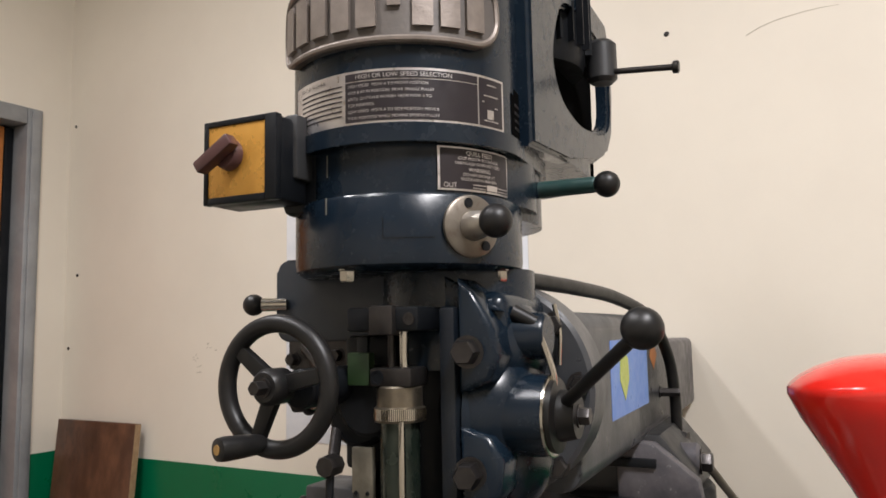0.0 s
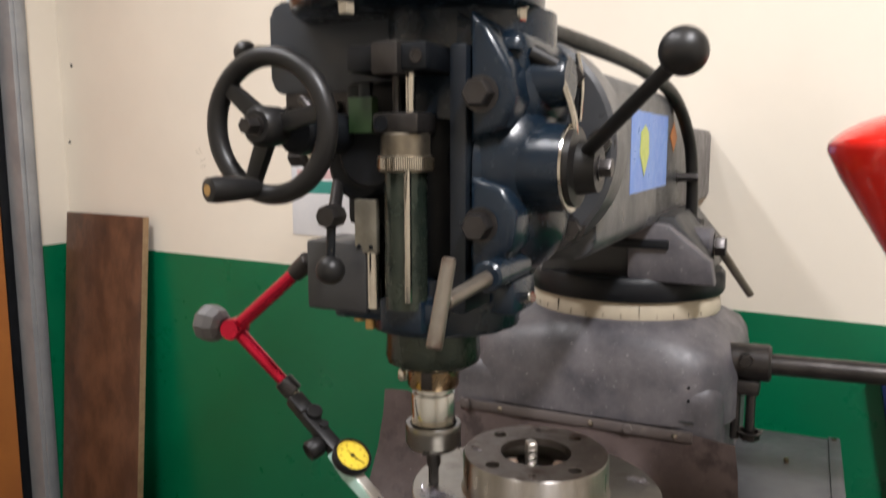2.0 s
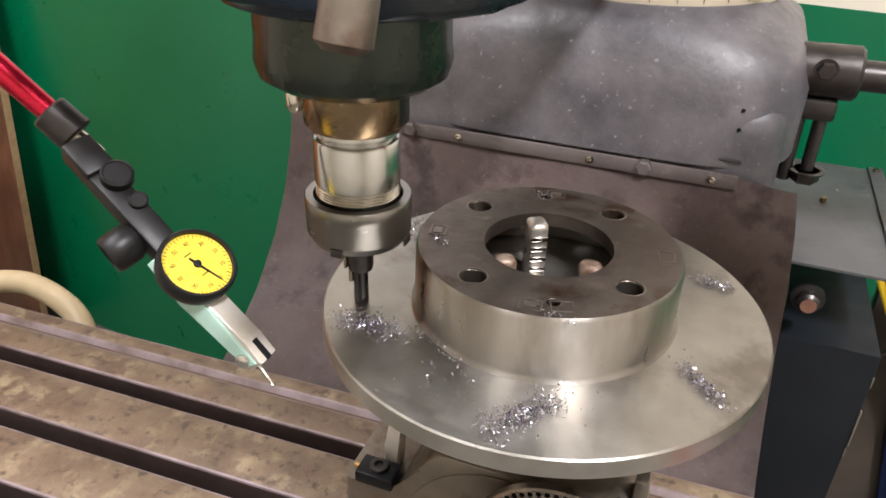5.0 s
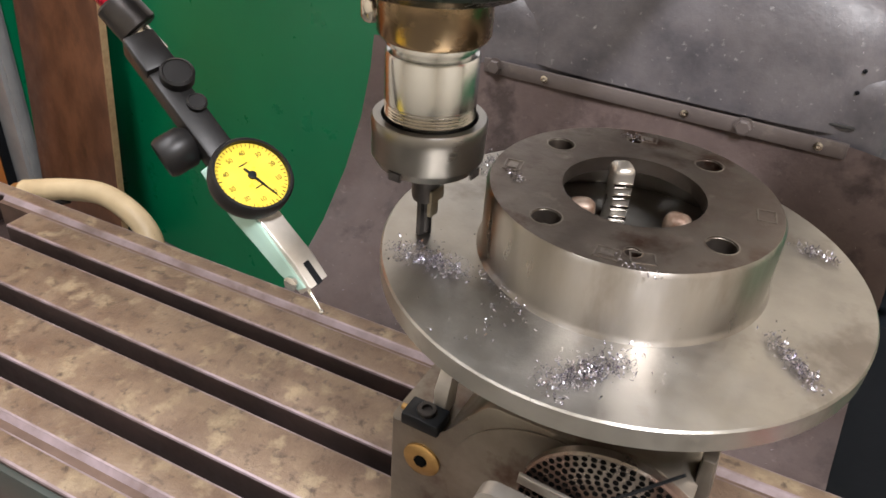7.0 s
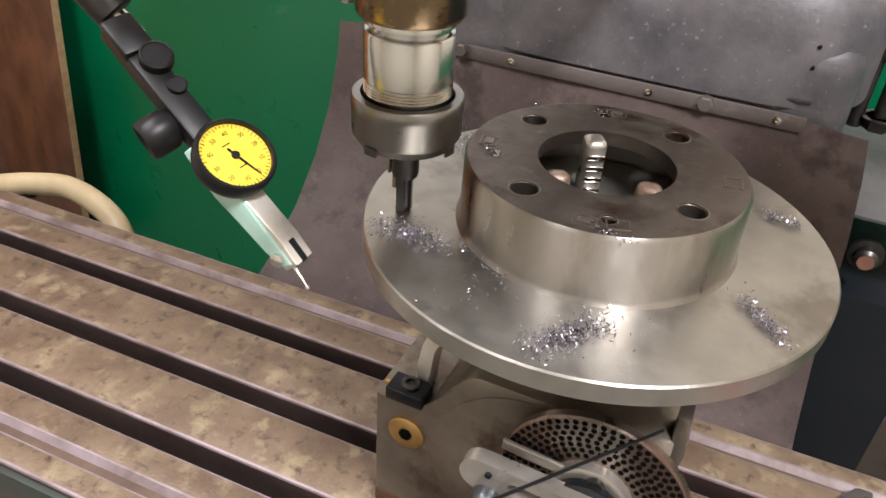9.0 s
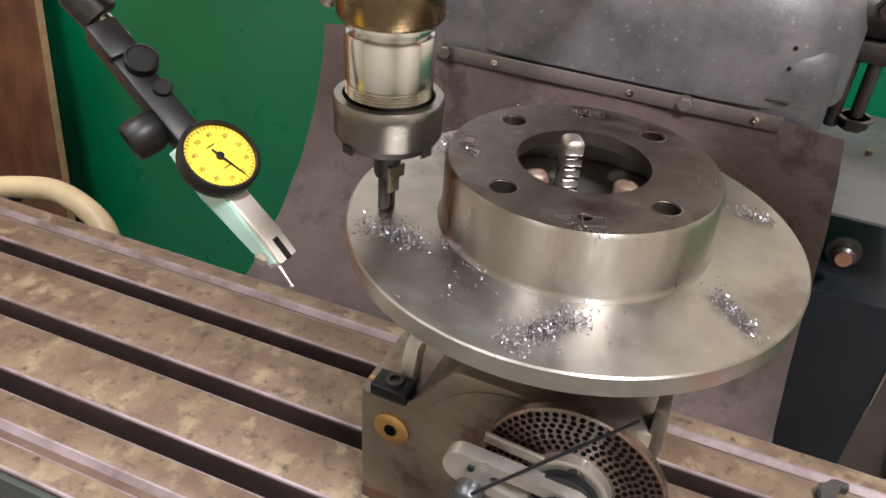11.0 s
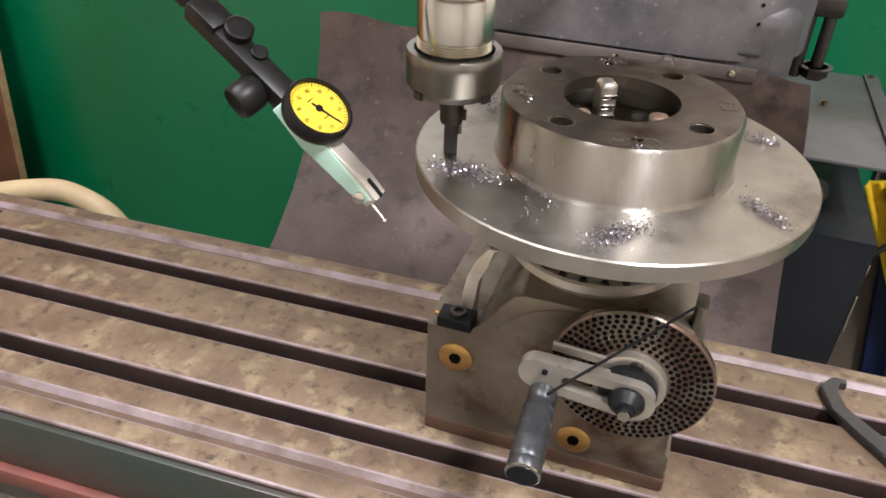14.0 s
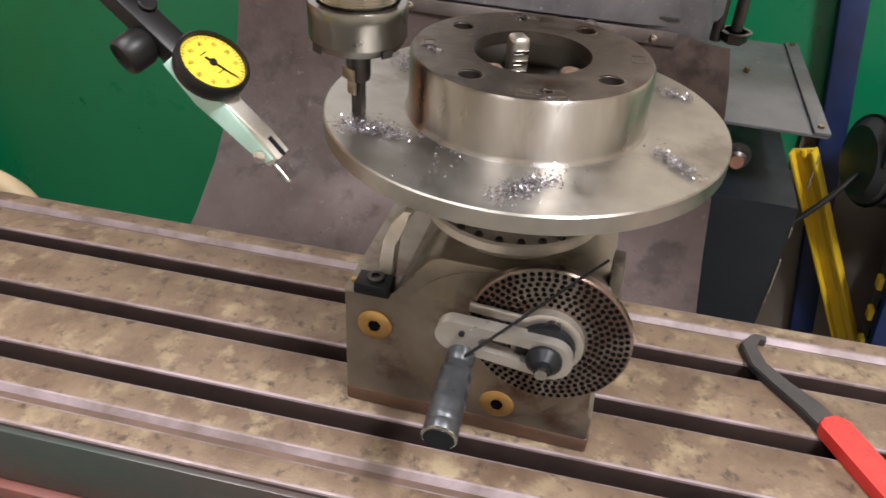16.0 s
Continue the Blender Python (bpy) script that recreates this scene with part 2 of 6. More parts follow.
# Chip steel in two tones: glints and shaded gaps put into the colour.
M_CHIP = material("chips_glint_gap", (0.56, 0.55, 0.61), 0.24, 1.0, (0.20, 0.19, 0.24), 420, rvar=0.08, soft=0.08)


# ---- mesh helpers ----
def finish(bm, name, mat, smooth=40.0):
    me = bpy.data.meshes.new(name)
    bm.normal_update()
    for f in bm.faces:
        f.smooth = True
    for e in bm.edges:
        if len(e.link_faces) == 2 and e.calc_face_angle(0) > radians(smooth):
            e.smooth = False
    bm.to_mesh(me)
    bm.free()
    if mat:
        me.materials.append(mat)
    return me


def part(name, bm, mat, parent=None, label="", smooth=40.0):
    ob = new(name, finish(bm, name, mat, smooth))
    if parent:
        ob.parent = parent
    return tagged(ob, label)


def thing(name, x, y, z, label, category, group="", rz=0.0):
    ob = new(name)
    ob.empty_display_size = 0.02
    ob.matrix_world = pose(x, y, z, 0, 0, rz)
    return tagged(ob, label, category, group)


def solid(name, bm, mat, label, category, kind="", group=""):
    return tagged(part(name, bm, mat), label, category, group, kind)


def box(bm, x0, x1, y0, y1, z0, z1, bevel=0.0, seg=2, m=None):
    g = bmesh.ops.create_cube(bm, size=1.0)
    bmesh.ops.transform(bm, matrix=Matrix.Translation(((x0 + x1) / 2, (y0 + y1) / 2, (z0 + z1) / 2)) @ Matrix.Diagonal((x1 - x0, y1 - y0, z1 - z0, 1)), verts=g["verts"])
    vs = g["verts"]
    if bevel:
        es = list({e for v in vs for e in v.link_edges})
        r = bmesh.ops.bevel(bm, geom=es, offset=bevel, segments=seg, affect="EDGES", profile=0.5)
        vs = list({v for f in r["faces"] for v in f.verts} | {v for v in vs if v.is_valid})
    if m is not None:
        bmesh.ops.transform(bm, matrix=m, verts=vs)
    return bm


def lathe(bm, prof, seg=48, m=None, cap=True):
    """A body turned round z from (radius, height) pairs, bottom to top."""
    rings = []
    for r, z in prof:
        if r < 1e-6:
            rings.append([bm.verts.new((0, 0, z))])
        else:
            rings.append([bm.verts.new((r * math.cos(2 * math.pi * k / seg), r * math.sin(2 * math.pi * k / seg), z)) for k in range(seg)])
    for a, c in zip(rings, rings[1:]):
        for k in range(seg):
            q = [a[k % len(a)], a[(k + 1) % len(a)], c[(k + 1) % len(c)], c[k % len(c)]]
            q = list(dict.fromkeys(q))
            if len(q) > 2:
                bm.faces.new(q)
    if cap:
        if len(rings[0]) > 1:
            bm.faces.new(list(reversed(rings[0])))
        if len(rings[-1]) > 1:
            bm.faces.new(rings[-1])
    if m is not None:
        bmesh.ops.transform(bm, matrix=m, verts=[v for r in rings for v in r])
    return bm


def along(a, b):
    """The matrix that lays z from a to b."""
    a, b = Vector(a), Vector(b)
    return Matrix.Translation(a) @ (b - a).to_track_quat("Z", "Y").to_matrix().to_4x4()


def rod(bm, a, b, r0, r1=None, seg=20, bevel=0.0):
    r1 = r0 if r1 is None else r1
    n = (Vector(b) - Vector(a)).length
    prof = [(r0, 0), (r1, n)]
    if bevel:
        prof = [(r0 - bevel, 0), (r0, bevel), (r1, n - bevel), (r1 - bevel, n)]
    return lathe(bm, prof, seg, along(a, b))


def ball(bm, c, r, seg=24):
    g = bmesh.ops.create_uvsphere(bm, u_segments=seg, v_segments=seg // 2, radius=r)
    bmesh.ops.translate(bm, vec=c, verts=g["verts"])
    return bm


def prism(bm, pts, z0, z1, m=None, bevel=0.0, seg=2):
    """An outline in x, y drawn up from z0 to z1."""
    lo = [bm.verts.new((x, y, z0)) for x, y in pts]
    hi = [bm.verts.new((x, y, z1)) for x, y in pts]
    n = len(pts)
    fs = [bm.faces.new(list(reversed(lo))), bm.faces.new(hi)]
    fs += [bm.faces.new((lo[k], lo[(k + 1) % n], hi[(k + 1) % n], hi[k])) for k in range(n)]
    vs = lo + hi
    if bevel:
        es = list(set(fs[0].edges) | set(fs[1].edges))
        r = bmesh.ops.bevel(bm, geom=es, offset=bevel, segments=seg, affect="EDGES", profile=0.5)
        vs = list({v for f in fs if f.is_valid for v in f.verts} | {v for f in r["faces"] for v in f.verts} | {v for v in vs if v.is_valid})
    if m is not None:
        bmesh.ops.transform(bm, matrix=m, verts=vs)
    return bm


def hull2(circles, n=24):
    """The outline round some circles (x, y, r), counter-clockwise."""
    pts = sorted({(round(x + r * math.cos(2 * math.pi * k / n), 6), round(y + r * math.sin(2 * math.pi * k / n), 6)) for x, y, r in circles for k in range(n)})

    def half(ps):
        h = []
        for p in ps:
            while len(h) > 1 and (h[-1][0] - h[-2][0]) * (p[1] - h[-2][1]) - (h[-1][1] - h[-2][1]) * (p[0] - h[-2][0]) <= 1e-12:
                h.pop()
            h.append(p)
        return h
    return half(pts)[:-1] + half(pts[::-1])[:-1]


def rounded(x0, x1, y0, y1, r, n=24):
    return hull2([(x, y, r) for x in (x0 + r, x1 - r) for y in (y0 + r, y1 - r)], n)


def sweep(bm, pts, r, seg=10, steps=8, taper=None):
    """A round bar or cable along a smooth line through pts."""
    P = [Vector(p) for p in pts]
    P = [2 * P[0] - P[1]] + P + [2 * P[-1] - P[-2]]
    line = []
    for k in range(1, len(P) - 2):
        for s in range(steps):
            t = s / steps
            a, b, c, d = P[k - 1:k + 3]
            line.append(0.5 * (2 * b + (c - a) * t + (2 * a - 5 * b + 4 * c - d) * t * t + (3 * b - a - 3 * c + d) * t ** 3))
    line.append(P[-2])
    rings, up = [], Vector((0.31, 0.17, 0.93))
    for k, p in enumerate(line):
        d = (line[min(k + 1, len(line) - 1)] - line[max(k - 1, 0)]).normalized()
        u = d.cross(up).normalized()
        w = d.cross(u)
        up = -w if w.dot(up) < 0 else w
        w = up
        rr = r if taper is None else r + (taper - r) * k / (len(line) - 1)
        rings.append([bm.verts.new(p + rr * (math.cos(2 * math.pi * j / seg) * u + math.sin(2 * math.pi * j / seg) * w)) for j in range(seg)])
    for a, c in zip(rings, rings[1:]):
        for j in range(seg):
            bm.faces.new((a[j], a[(j + 1) % seg], c[(j + 1) % seg], c[j]))
    bm.faces.new(rings[0])
    bm.faces.new(rings[-1])
    bmesh.ops.recalc_face_normals(bm, faces=bm.faces)
    return bm


B = bmesh.new
SX, SY = -0.085, -0.040
CX, CY = -0.0018, -0.005

# ---- room ----
ROOM = pose(-1.995, 1.10, 0, 0, 0, -5.3)


def wall(name, x0, x1, y0, y1, z0, z1, mat, label):
    return solid(name, box(B(), x0, x1, y0, y1, z0, z1, m=ROOM), mat, label, "wall", "structure")


def room():
    wall("wall_north", -0.1, 4.6, 0, 0.15, 1.139, 3.0, M_WALL, "cream painted plaster wall with scuffs and screw holes")
    wall("wall_north_dado", -0.1, 4.6, -0.003, 0.15, 0, 1.139, M_GREEN, "glossy green painted lower wall")
    wall("wall_west", -0.15, 0, -0.107, 0, 1.139, 3.0, M_WALL, "cream painted plaster wall beside a door")
    wall("wall_west_dado", -0.15, 0.003, -0.107, -0.003, 0, 1.139, M_GREEN, "glossy green painted lower wall beside a door")
    wall("wall_west_south", -0.15, 0, -3.6, -1.12, 0, 3.0, M_WALL, "cream painted plaster wall")
    wall("wall_west_lintel", -0.15, 0, -1.12, -0.107, 2.245, 3.0, M_WALL, "cream painted plaster wall above a door")
    wall("wall_east", 4.6, 4.75, -3.6, 0.15, 0, 3.0, M_WALL, "cream painted plaster wall")
    wall("wall_south", -0.15, 4.75, -3.75, -3.6, 0, 3.0, M_WALL, "cream painted plaster wall")
    solid("floor", box(B(), -1.2, 4.8, -3.75, 0.15, -0.1, 0, m=ROOM), M_FLOOR, "worn grey concrete workshop floor", "floor", "structure")
    solid("ceiling", box(B(), -1.2, 4.8, -3.75, 0.15, 3.0, 3.1, m=ROOM), M_CEIL, "plain white ceiling", "ceiling", "structure")
    wall("wall_corridor", -1.2, -1.1, -3.6, 0.15, 0, 3.0, M_WALL, "plain wall seen beyond the door")
    # door in its metal frame
    d = thing("door_1", -1.995, 1.10, 0, "orange wooden door in a grey metal frame", "door", rz=-5.3)
    d["kind"] = "structure"
    fr = B()
    for y0, y1 in ((-0.157, -0.105), (-1.122, -1.07)):
        box(fr, -0.152, 0.012, y0, y1, 0, 2.25, 0.004)
        box(fr, 0.012, 0.02, y0 + 0.012, y1 - 0.012, 0, 2.24, 0.002)
    box(fr, -0.152, 0.012, -1.07, -0.157, 2.195, 2.25, 0.004)
    part("door_frame", fr, M_FRAME, d, "grey painted steel frame")
    # Black strip added for the shade in the gap between frame and leaf.
    st = B()
    box(st, -0.10, -0.06, -0.187, -0.159, 0, 2.19, 0.003)
    part("door_gap_shade", st, M_BLACKP, d, "black strip standing for the dark gap beside the door leaf")
    lf = part("door_leaf", box(B(), -0.10, -0.06, -1.068, -0.190, 0.01, 2.19, 0.003), M_ORANGE, d, "orange stained wooden leaf")
    part("door_plate", box(B(), -0.06, -0.056, -0.247, -0.207, 1.78, 1.96, 0.001), M_FRAME, lf, "pale metal plate")
    # scuffs, screws and a hairline crack on the cream wall
    for x, z in ((2.017, 2.107), (0.029, 1.468), (0.031, 2.217), (0.064, 1.708)):
        s = lathe(B(), [(0.006, 0), (0.005, 0.002), (0.0025, 0.003), (0, 0.003)], 10, ROOM @ along((x, 0.0, z), (x, -1, z)))
        solid("wall_screw", s, M_DARKST, "small dark screw stuck in the plaster wall", "screw", group="wall screws")
    poster = solid("wall_poster", box(B(), 0.98, 1.69, -0.0025, 0.0, 1.222, 1.85, 0.0008, m=ROOM), M_PAPER, "large white poster with coloured bands behind the machine", "poster")
    part("teal_band", box(B(), 1.0, 1.67, -0.0029, -0.0024, 1.332, 1.364, m=ROOM), M_TEALPR, poster, "teal printed band")
    part("pink_band", box(B(), 1.0, 1.67, -0.0029, -0.0024, 1.370, 1.392, m=ROOM), M_PINKPR, poster, "pale pink printed band")
    crack = sweep(B(), [ROOM @ Vector(p) for p in ((2.17, -0.0002, 2.070), (2.205, -0.0002, 2.084), (2.25, -0.0002, 2.092), (2.30, -0.0002, 2.0955), (2.335, -0.0002, 2.094))], 0.0008, 6, taper=0.0004)
    solid("wall_crack", crack, M_SCUFF, "hairline crack in the cream plaster", "crack", "structure")
    rnd = random.Random(3)
    for x, z, n in ((0.628, 1.438, 5), (0.642, 1.405, 5), (0.676, 1.468, 3), (0.70, 1.45, 2)):
        scuff = B()
        for k in range(n):
            u, v, q = x + rnd.uniform(-0.014, 0.014), z + rnd.uniform(-0.010, 0.010), rnd.uniform(0.003, 0.009)
            prism(scuff, hull2([(u, v, 0.0012), (u + q, v + q * rnd.uniform(-0.3, 0.8), 0.0007)], 8), 0.0, 0.0006, ROOM @ Matrix(((1, 0, 0, 0), (0, 0, -1, 0), (0, 1, 0, 0), (0, 0, 0, 1))))
        bmesh.ops.recalc_face_normals(scuff, faces=scuff.faces)
        solid("wall_scuff", scuff, M_SCUFF, "faint grey scuff on the cream plaster", "scuff", "structure")
    # board leaning on the wall
    bd = B()
    box(bd, 0, 0.372, -0.011, 0.011, 0, 1.25, 0.002, m=ROOM @ pose(0.060, -0.145, 0, -5.0, 0, 0))
    board = solid("wooden_board", bd, M_WOOD, "dark brown stained plywood board leaning on the wall", "board")
    part("board_edge", box(B(), 0.3725, 0.3745, -0.0095, 0.0095, 0.002, 1.248, m=ROOM @ pose(0.060, -0.145, 0, -5.0, 0, 0)), M_PLY, board, "pale raw plywood edge")
    # steel beams and scrap beside the electrical box
    yb = thing("yellow_beam", 0.767, 0.795, 0, "yellow painted steel channel leaning beside the electrical box", "beam")
    m = along((0, 0, 0), (-0.521, 0, 1.0)) @ pose(0, 0, 0, 0, 0, 62)
    part("web", box(B(), -0.017, 0.017, -0.003, 0.003, 0, 0.900, 0.0012, m=m), M_YELLOW, yb)
    for sgn in (-1, 1):
        part("flange", box(B(), sgn * 0.017 - 0.0025, sgn * 0.017 + 0.0025, -0.016, 0.0035, 0, 0.900, 0.001, m=m), M_YELLOW, yb)
    part("rib", box(B(), -0.003, 0.003, -0.008, -0.002, 0, 0.900, 0.001, m=m), M_YELLOW, yb)
    bb = thing("blue_stand", 0.60, 0.76, 0, "dark blue steel stand with yellow fittings beside the machine", "stand")
    part("upright", box(B(), -0.02, 0.02, -0.011, 0.011, 0, 1.10, 0.004, m=pose(-0.054, 0.084, 0, 0, -10.5, 0)), M_NAVY, bb)
    m = along((-0.060, -0.06, 0.51), (-0.082, -0.06, 0.71))
    brace = part("post", box(B(), -0.03, 0.03, -0.02, 0.02, -0.46, 0.20, 0.004, m=m), M_NAVY, bb, "blue painted post")
    for z in (0.0, 0.06, 0.12):
        part("fitting", box(B(), -0.012, 0.006, -0.028, -0.02, z, z + 0.022, 0.002, m=m), M_YELLOW, brace, "yellow plastic fitting")
        part("bolt_hole", box(B(), 0.012, 0.018, -0.0215, -0.0205, z + 0.03, z + 0.05, 0.0003, m=m), M_HOLESHADE, brace)
    part("foot", box(B(), -0.30, 0.12, -0.08, 0.10, 0, 0.05, 0.004), M_NAVY, bb)
    mb = thing("dark_motor", 0.465, 0.72, 0, "dark dirty electric motor standing on a block", "motor")
    part("body", rod(B(), (-0.065, -0.02, 0.835), (0.22, 0.05, 0.835), 0.062, seg=28, bevel=0.012), M_GREYBLK, mb)
    part("terminal_box", box(B(), -0.05, 0.03, -0.075, -0.02, 0.85, 0.915, 0.006), M_GREYBLK, mb, "dusty terminal box")
    part("plinth", box(B(), 0.08, 0.2, 0.02, 0.08, 0, 0.79, 0.006), M_BLACKP, mb)
    for k in range(8):
        part("fin", rod(B(), (-0.05 + k * 0.030, -0.017 + 0.0075 * k, 0.835), (-0.044 + k * 0.030, -0.015 + 0.0075 * k, 0.835), 0.067, seg=24), M_DARKST, mb)
    part("mains_lead", sweep(B(), [(-0.06, -0.03, 0.82), (-0.10, -0.05, 0.77), (-0.15, -0.06, 0.715), (-0.20, -0.05, 0.66), (-0.24, 0.0, 0.55)], 0.0045), M_PLASTIC, mb, "black mains lead")
    pn = B()
    box(pn, 0, 0.62, -0.003, 0.003, 0, 0.80, 0.001, m=pose(0.36, 0.866, 0, -0.3, 0, -5.3))
    solid("hardboard_panel", pn, M_PANEL, "dusty brown-grey hardboard sheet leaning behind the motor", "board")


room()


# ---- milling machine ----
def bolt(bm, a, b, r, head=None):
    """A hexagon head from a to b, with a washer behind it."""
    n = (Vector(b) - Vector(a)).length
    lathe(bm, [(r, 0), (r, n * 0.85), (r * 0.86, n)], 6, along(a, b))
    lathe(bm, [(r * 1.25, 0), (r * 1.25, n * 0.12)], 20, along(a, b))
    return bm


def text_faces(body, size, place, align="LEFT"):
    """Lettering as a thin mesh: place maps (x, height) on the plate to a point."""
    cu = bpy.data.curves.new("lettering", "FONT")
    cu.body, cu.size, cu.align_x = body, size, align
    ob = bpy.data.objects.new("lettering", cu)
    me = bpy.data.meshes.new_from_object(ob)
    bm = B()
    bm.from_mesh(me)
    for v in bm.verts:
        v.co = place(v.co.x, v.co.y)
    bpy.data.objects.remove(ob)
    bpy.data.curves.remove(cu)
    return bm


def merged(bms):
    out = B()
    for b in bms:
        me = bpy.data.meshes.new("tmp")
        b.to_mesh(me)
        b.free()
        out.from_mesh(me)
        bpy.data.meshes.remove(me)
    return out


def wrapped(r, a0, a1, z0, z1, thick, n=24):
    """A curved plate on the spindle's cylinder, from angle a0 to a1."""
    bm = B()
    rows = []
    for k in range(n + 1):
        a = radians(a0 + (a1 - a0) * k / n)
        c, s = math.cos(a), math.sin(a)
        rows.append([bm.verts.new((HX + q * c, SY + q * s, z)) for q, z in ((r, z0), (r, z1), (r + thick, z1), (r + thick, z0))])
    for p, q in zip(rows, rows[1:]):
        for j in range(4):
            bm.faces.new((p[j], q[j], q[(j + 1) % 4], p[(j + 1) % 4]))
    bm.faces.new(rows[0][::-1])
    bm.faces.new(rows[-1])
    bmesh.ops.recalc_face_normals(bm, faces=bm.faces)
    return bm


def on_cyl(r, a0, z0):
    return lambda x, y: Vector((HX + r * math.cos(radians(a0) + x / r), SY + r * math.sin(radians(a0) + x / r), z0 + y))


mill = thing("milling_machine", 0, 0, 0, "dark blue vertical turret milling machine with a stained steel table", "milling machine")


def mill_column():
    col = B()
    box(col, -0.25, 0.122, 0.335, 0.80, 0.0, 1.16, 0.03, 4)
    c = part("column", col, M_GREY, mill, "worn grey cast-iron column")
    sh = B()
    pts = [((0.186, 0.172), 1.10), ((0.186, 0.172), 1.16), ((0.175, 0.165), 1.192), ((0.152, 0.152), 1.213), ((0.140, 0.140), 1.222)]
    rings = []
    for (a, b), z in pts:
        ring = []
        for k in range(64):
            t = 2 * math.pi * k / 64
            p = 0.42 if z < 1.2 else 0.8
            cx, sy = math.cos(t), math.sin(t)
            ring.append(sh.verts.new((-0.05 + a * math.copysign(abs(cx) ** p, cx), 0.50 + b * math.copysign(abs(sy) ** p, sy), z)))
        rings.append(ring)
    for a, b in zip(rings, rings[1:]):
        for k in range(64):
            sh.faces.new((a[k], a[(k + 1) % 64], b[(k + 1) % 64], b[k]))
    sh.faces.new(rings[-1])
    part("column_shoulder", sh, M_GREY, mill, "worn grey rounded casting below the turret", 60)
    rg = lathe(B(), [(0.134, 1.220), (0.1345, 1.224), (0.132, 1.246), (0.130, 1.248)], 72, pose(-0.035, 0.50, 0))
    ring = part("turret_ring", rg, M_CREAM, mill, "stained cream graduated ring")
    for k in range(13):
        a = radians(-150 + 10 * k)
        n = 0.016 if k % 5 == 3 else 0.006
        part("graduation", box(B(), 0.1325, 0.1347, -0.0003, 0.0003, 1.224, 1.224 + n, m=pose(-0.035, 0.50, 0) @ Matrix.Rotation(a, 4, "Z")), M_DARKST, ring)
    fl = lathe(B(), [(0.137, 1.246), (0.139, 1.25), (0.139, 1.272), (0.134, 1.278)], 72, pose(-0.035, 0.50, 0))
    part("turret_flange", fl, M_BLACKP, mill, "black cast turret flange")
    tb = B()
    prism(tb, [(-0.125, 0), (0.10, 0), (0.10, 0.035), (0.06, 0.085), (-0.10, 0.085)], 0.40, 0.62,
          Matrix(((1, 0, 0, -0.012), (0, 0, 1, 0), (0, 1, 0, 1.274), (0, 0, 0, 1))), 0.008)
    # Darker paint than the web: shade under the adapter is put into it.
    part("turret", tb, M_GREYBLK, mill, "grey cast turret saddle, darkened for the shade under the adapter")
    gb = B()
    prism(gb, [(0.0, 0), (0.11, 0), (0.105, 0.03), (0.05, 0.075), (0.0, 0.08)], 0.378, 0.405,
          Matrix(((1, 0, 0, -0.008), (0, 0, 1, 0), (0, 1, 0, 1.274), (0, 0, 0, 1))), 0.004)
    part("turret_web", gb, M_GREY, mill)
    part("turret_slot", box(B(), -0.03, 0.045, 0.372, 0.379, 1.318, 1.330, 0.002), M_BLACKP, mill)
    part("lock_boss", rod(B(), (0.045, 0.47, 1.318), (0.090, 0.47, 1.318), 0.022, seg=24, bevel=0.004), M_GREY, mill)
    lh = part("lock_handle", bolt(B(), (0.090, 0.47, 1.314), (0.106, 0.47, 1.314), 0.014), M_DARKST, mill)
    part("lever", rod(B(), (0.099, 0.475, 1.308), (0.136, 0.535, 1.238), 0.0060, 0.0055, bevel=0.002), M_GROUND, lh, "bare steel lever")
    # bar clamped on the column's side
    cl = B()
    rod(cl, (0.108, 0.42, 1.170), (0.172, 0.42, 1.172), 0.024, seg=28, bevel=0.003)
    box(cl, 0.115, 0.16, 0.402, 0.438, 1.13, 1.15, 0.004)
    clamp = part("bar_clamp", cl, M_DARKST, mill, "dark cast clamp on the column")
    bl = B()
    for x in (0.132, 0.15):
        rod(bl, (x, 0.41, 1.07), (x, 0.41, 1.15), 0.006)
    bolt(bl, (0.15, 0.41, 1.082), (0.15, 0.41, 1.07), 0.013)
    bolt(bl, (0.142, 0.397, 1.178), (0.142, 0.389, 1.178), 0.008)
    part("clamp_bolts", bl, M_DARKST, clamp)
    part("support_bar", rod(B(), (0.168, 0.42, 1.171), (1.0, 0.44, 1.185), 0.0135, seg=24, bevel=0.003), M_DARKST, mill, "grey steel support bar")
    # rail that holds the cover sheet
    rl = part("cover_rail", box(B(), -0.225, 0.090, 0.3235, 0.3275, 1.085, 1.098, 0.001), M_RAIL, mill, "thin brown-grey rail with screws")
    for x in (-0.213, 0.011):
        part("rail_bolt", bolt(B(), (x, 0.3235, 1.0925), (x, 0.3185, 1.0925), 0.0065), M_RAIL, rl)
    for x in (-0.164, -0.037, 0.069):
        part("rail_screw", lathe(B(), [(0.0035, 0), (0.0035, 0.001), (0.0015, 0.0012), (0, 0.0002)], 14, along((x, 0.3235, 1.0915), (x, 0.32, 1.0915))), M_STEEL, rl)
    # old plate edges on the column face
    for x0, x1, z in ((-0.155, -0.10, 1.118), (-0.09, -0.01, 1.112), (0.0, 0.09, 1.106)):
        part("column_seam", box(B(), x0, x1, 0.333, 0.3356, z, z + 0.003, 0.0008), M_GREYBLK, mill)
    for x, z in ((0.082, 1.135), (0.082, 1.152), (0.04, 1.17)):
        part("column_screw", lathe(B(), [(0.0019, 0), (0.0014, 0.0012), (0, 0.0012)], 10, along((x, 0.3355, z), (x, 0.33, z))), M_BLACKP, mill)
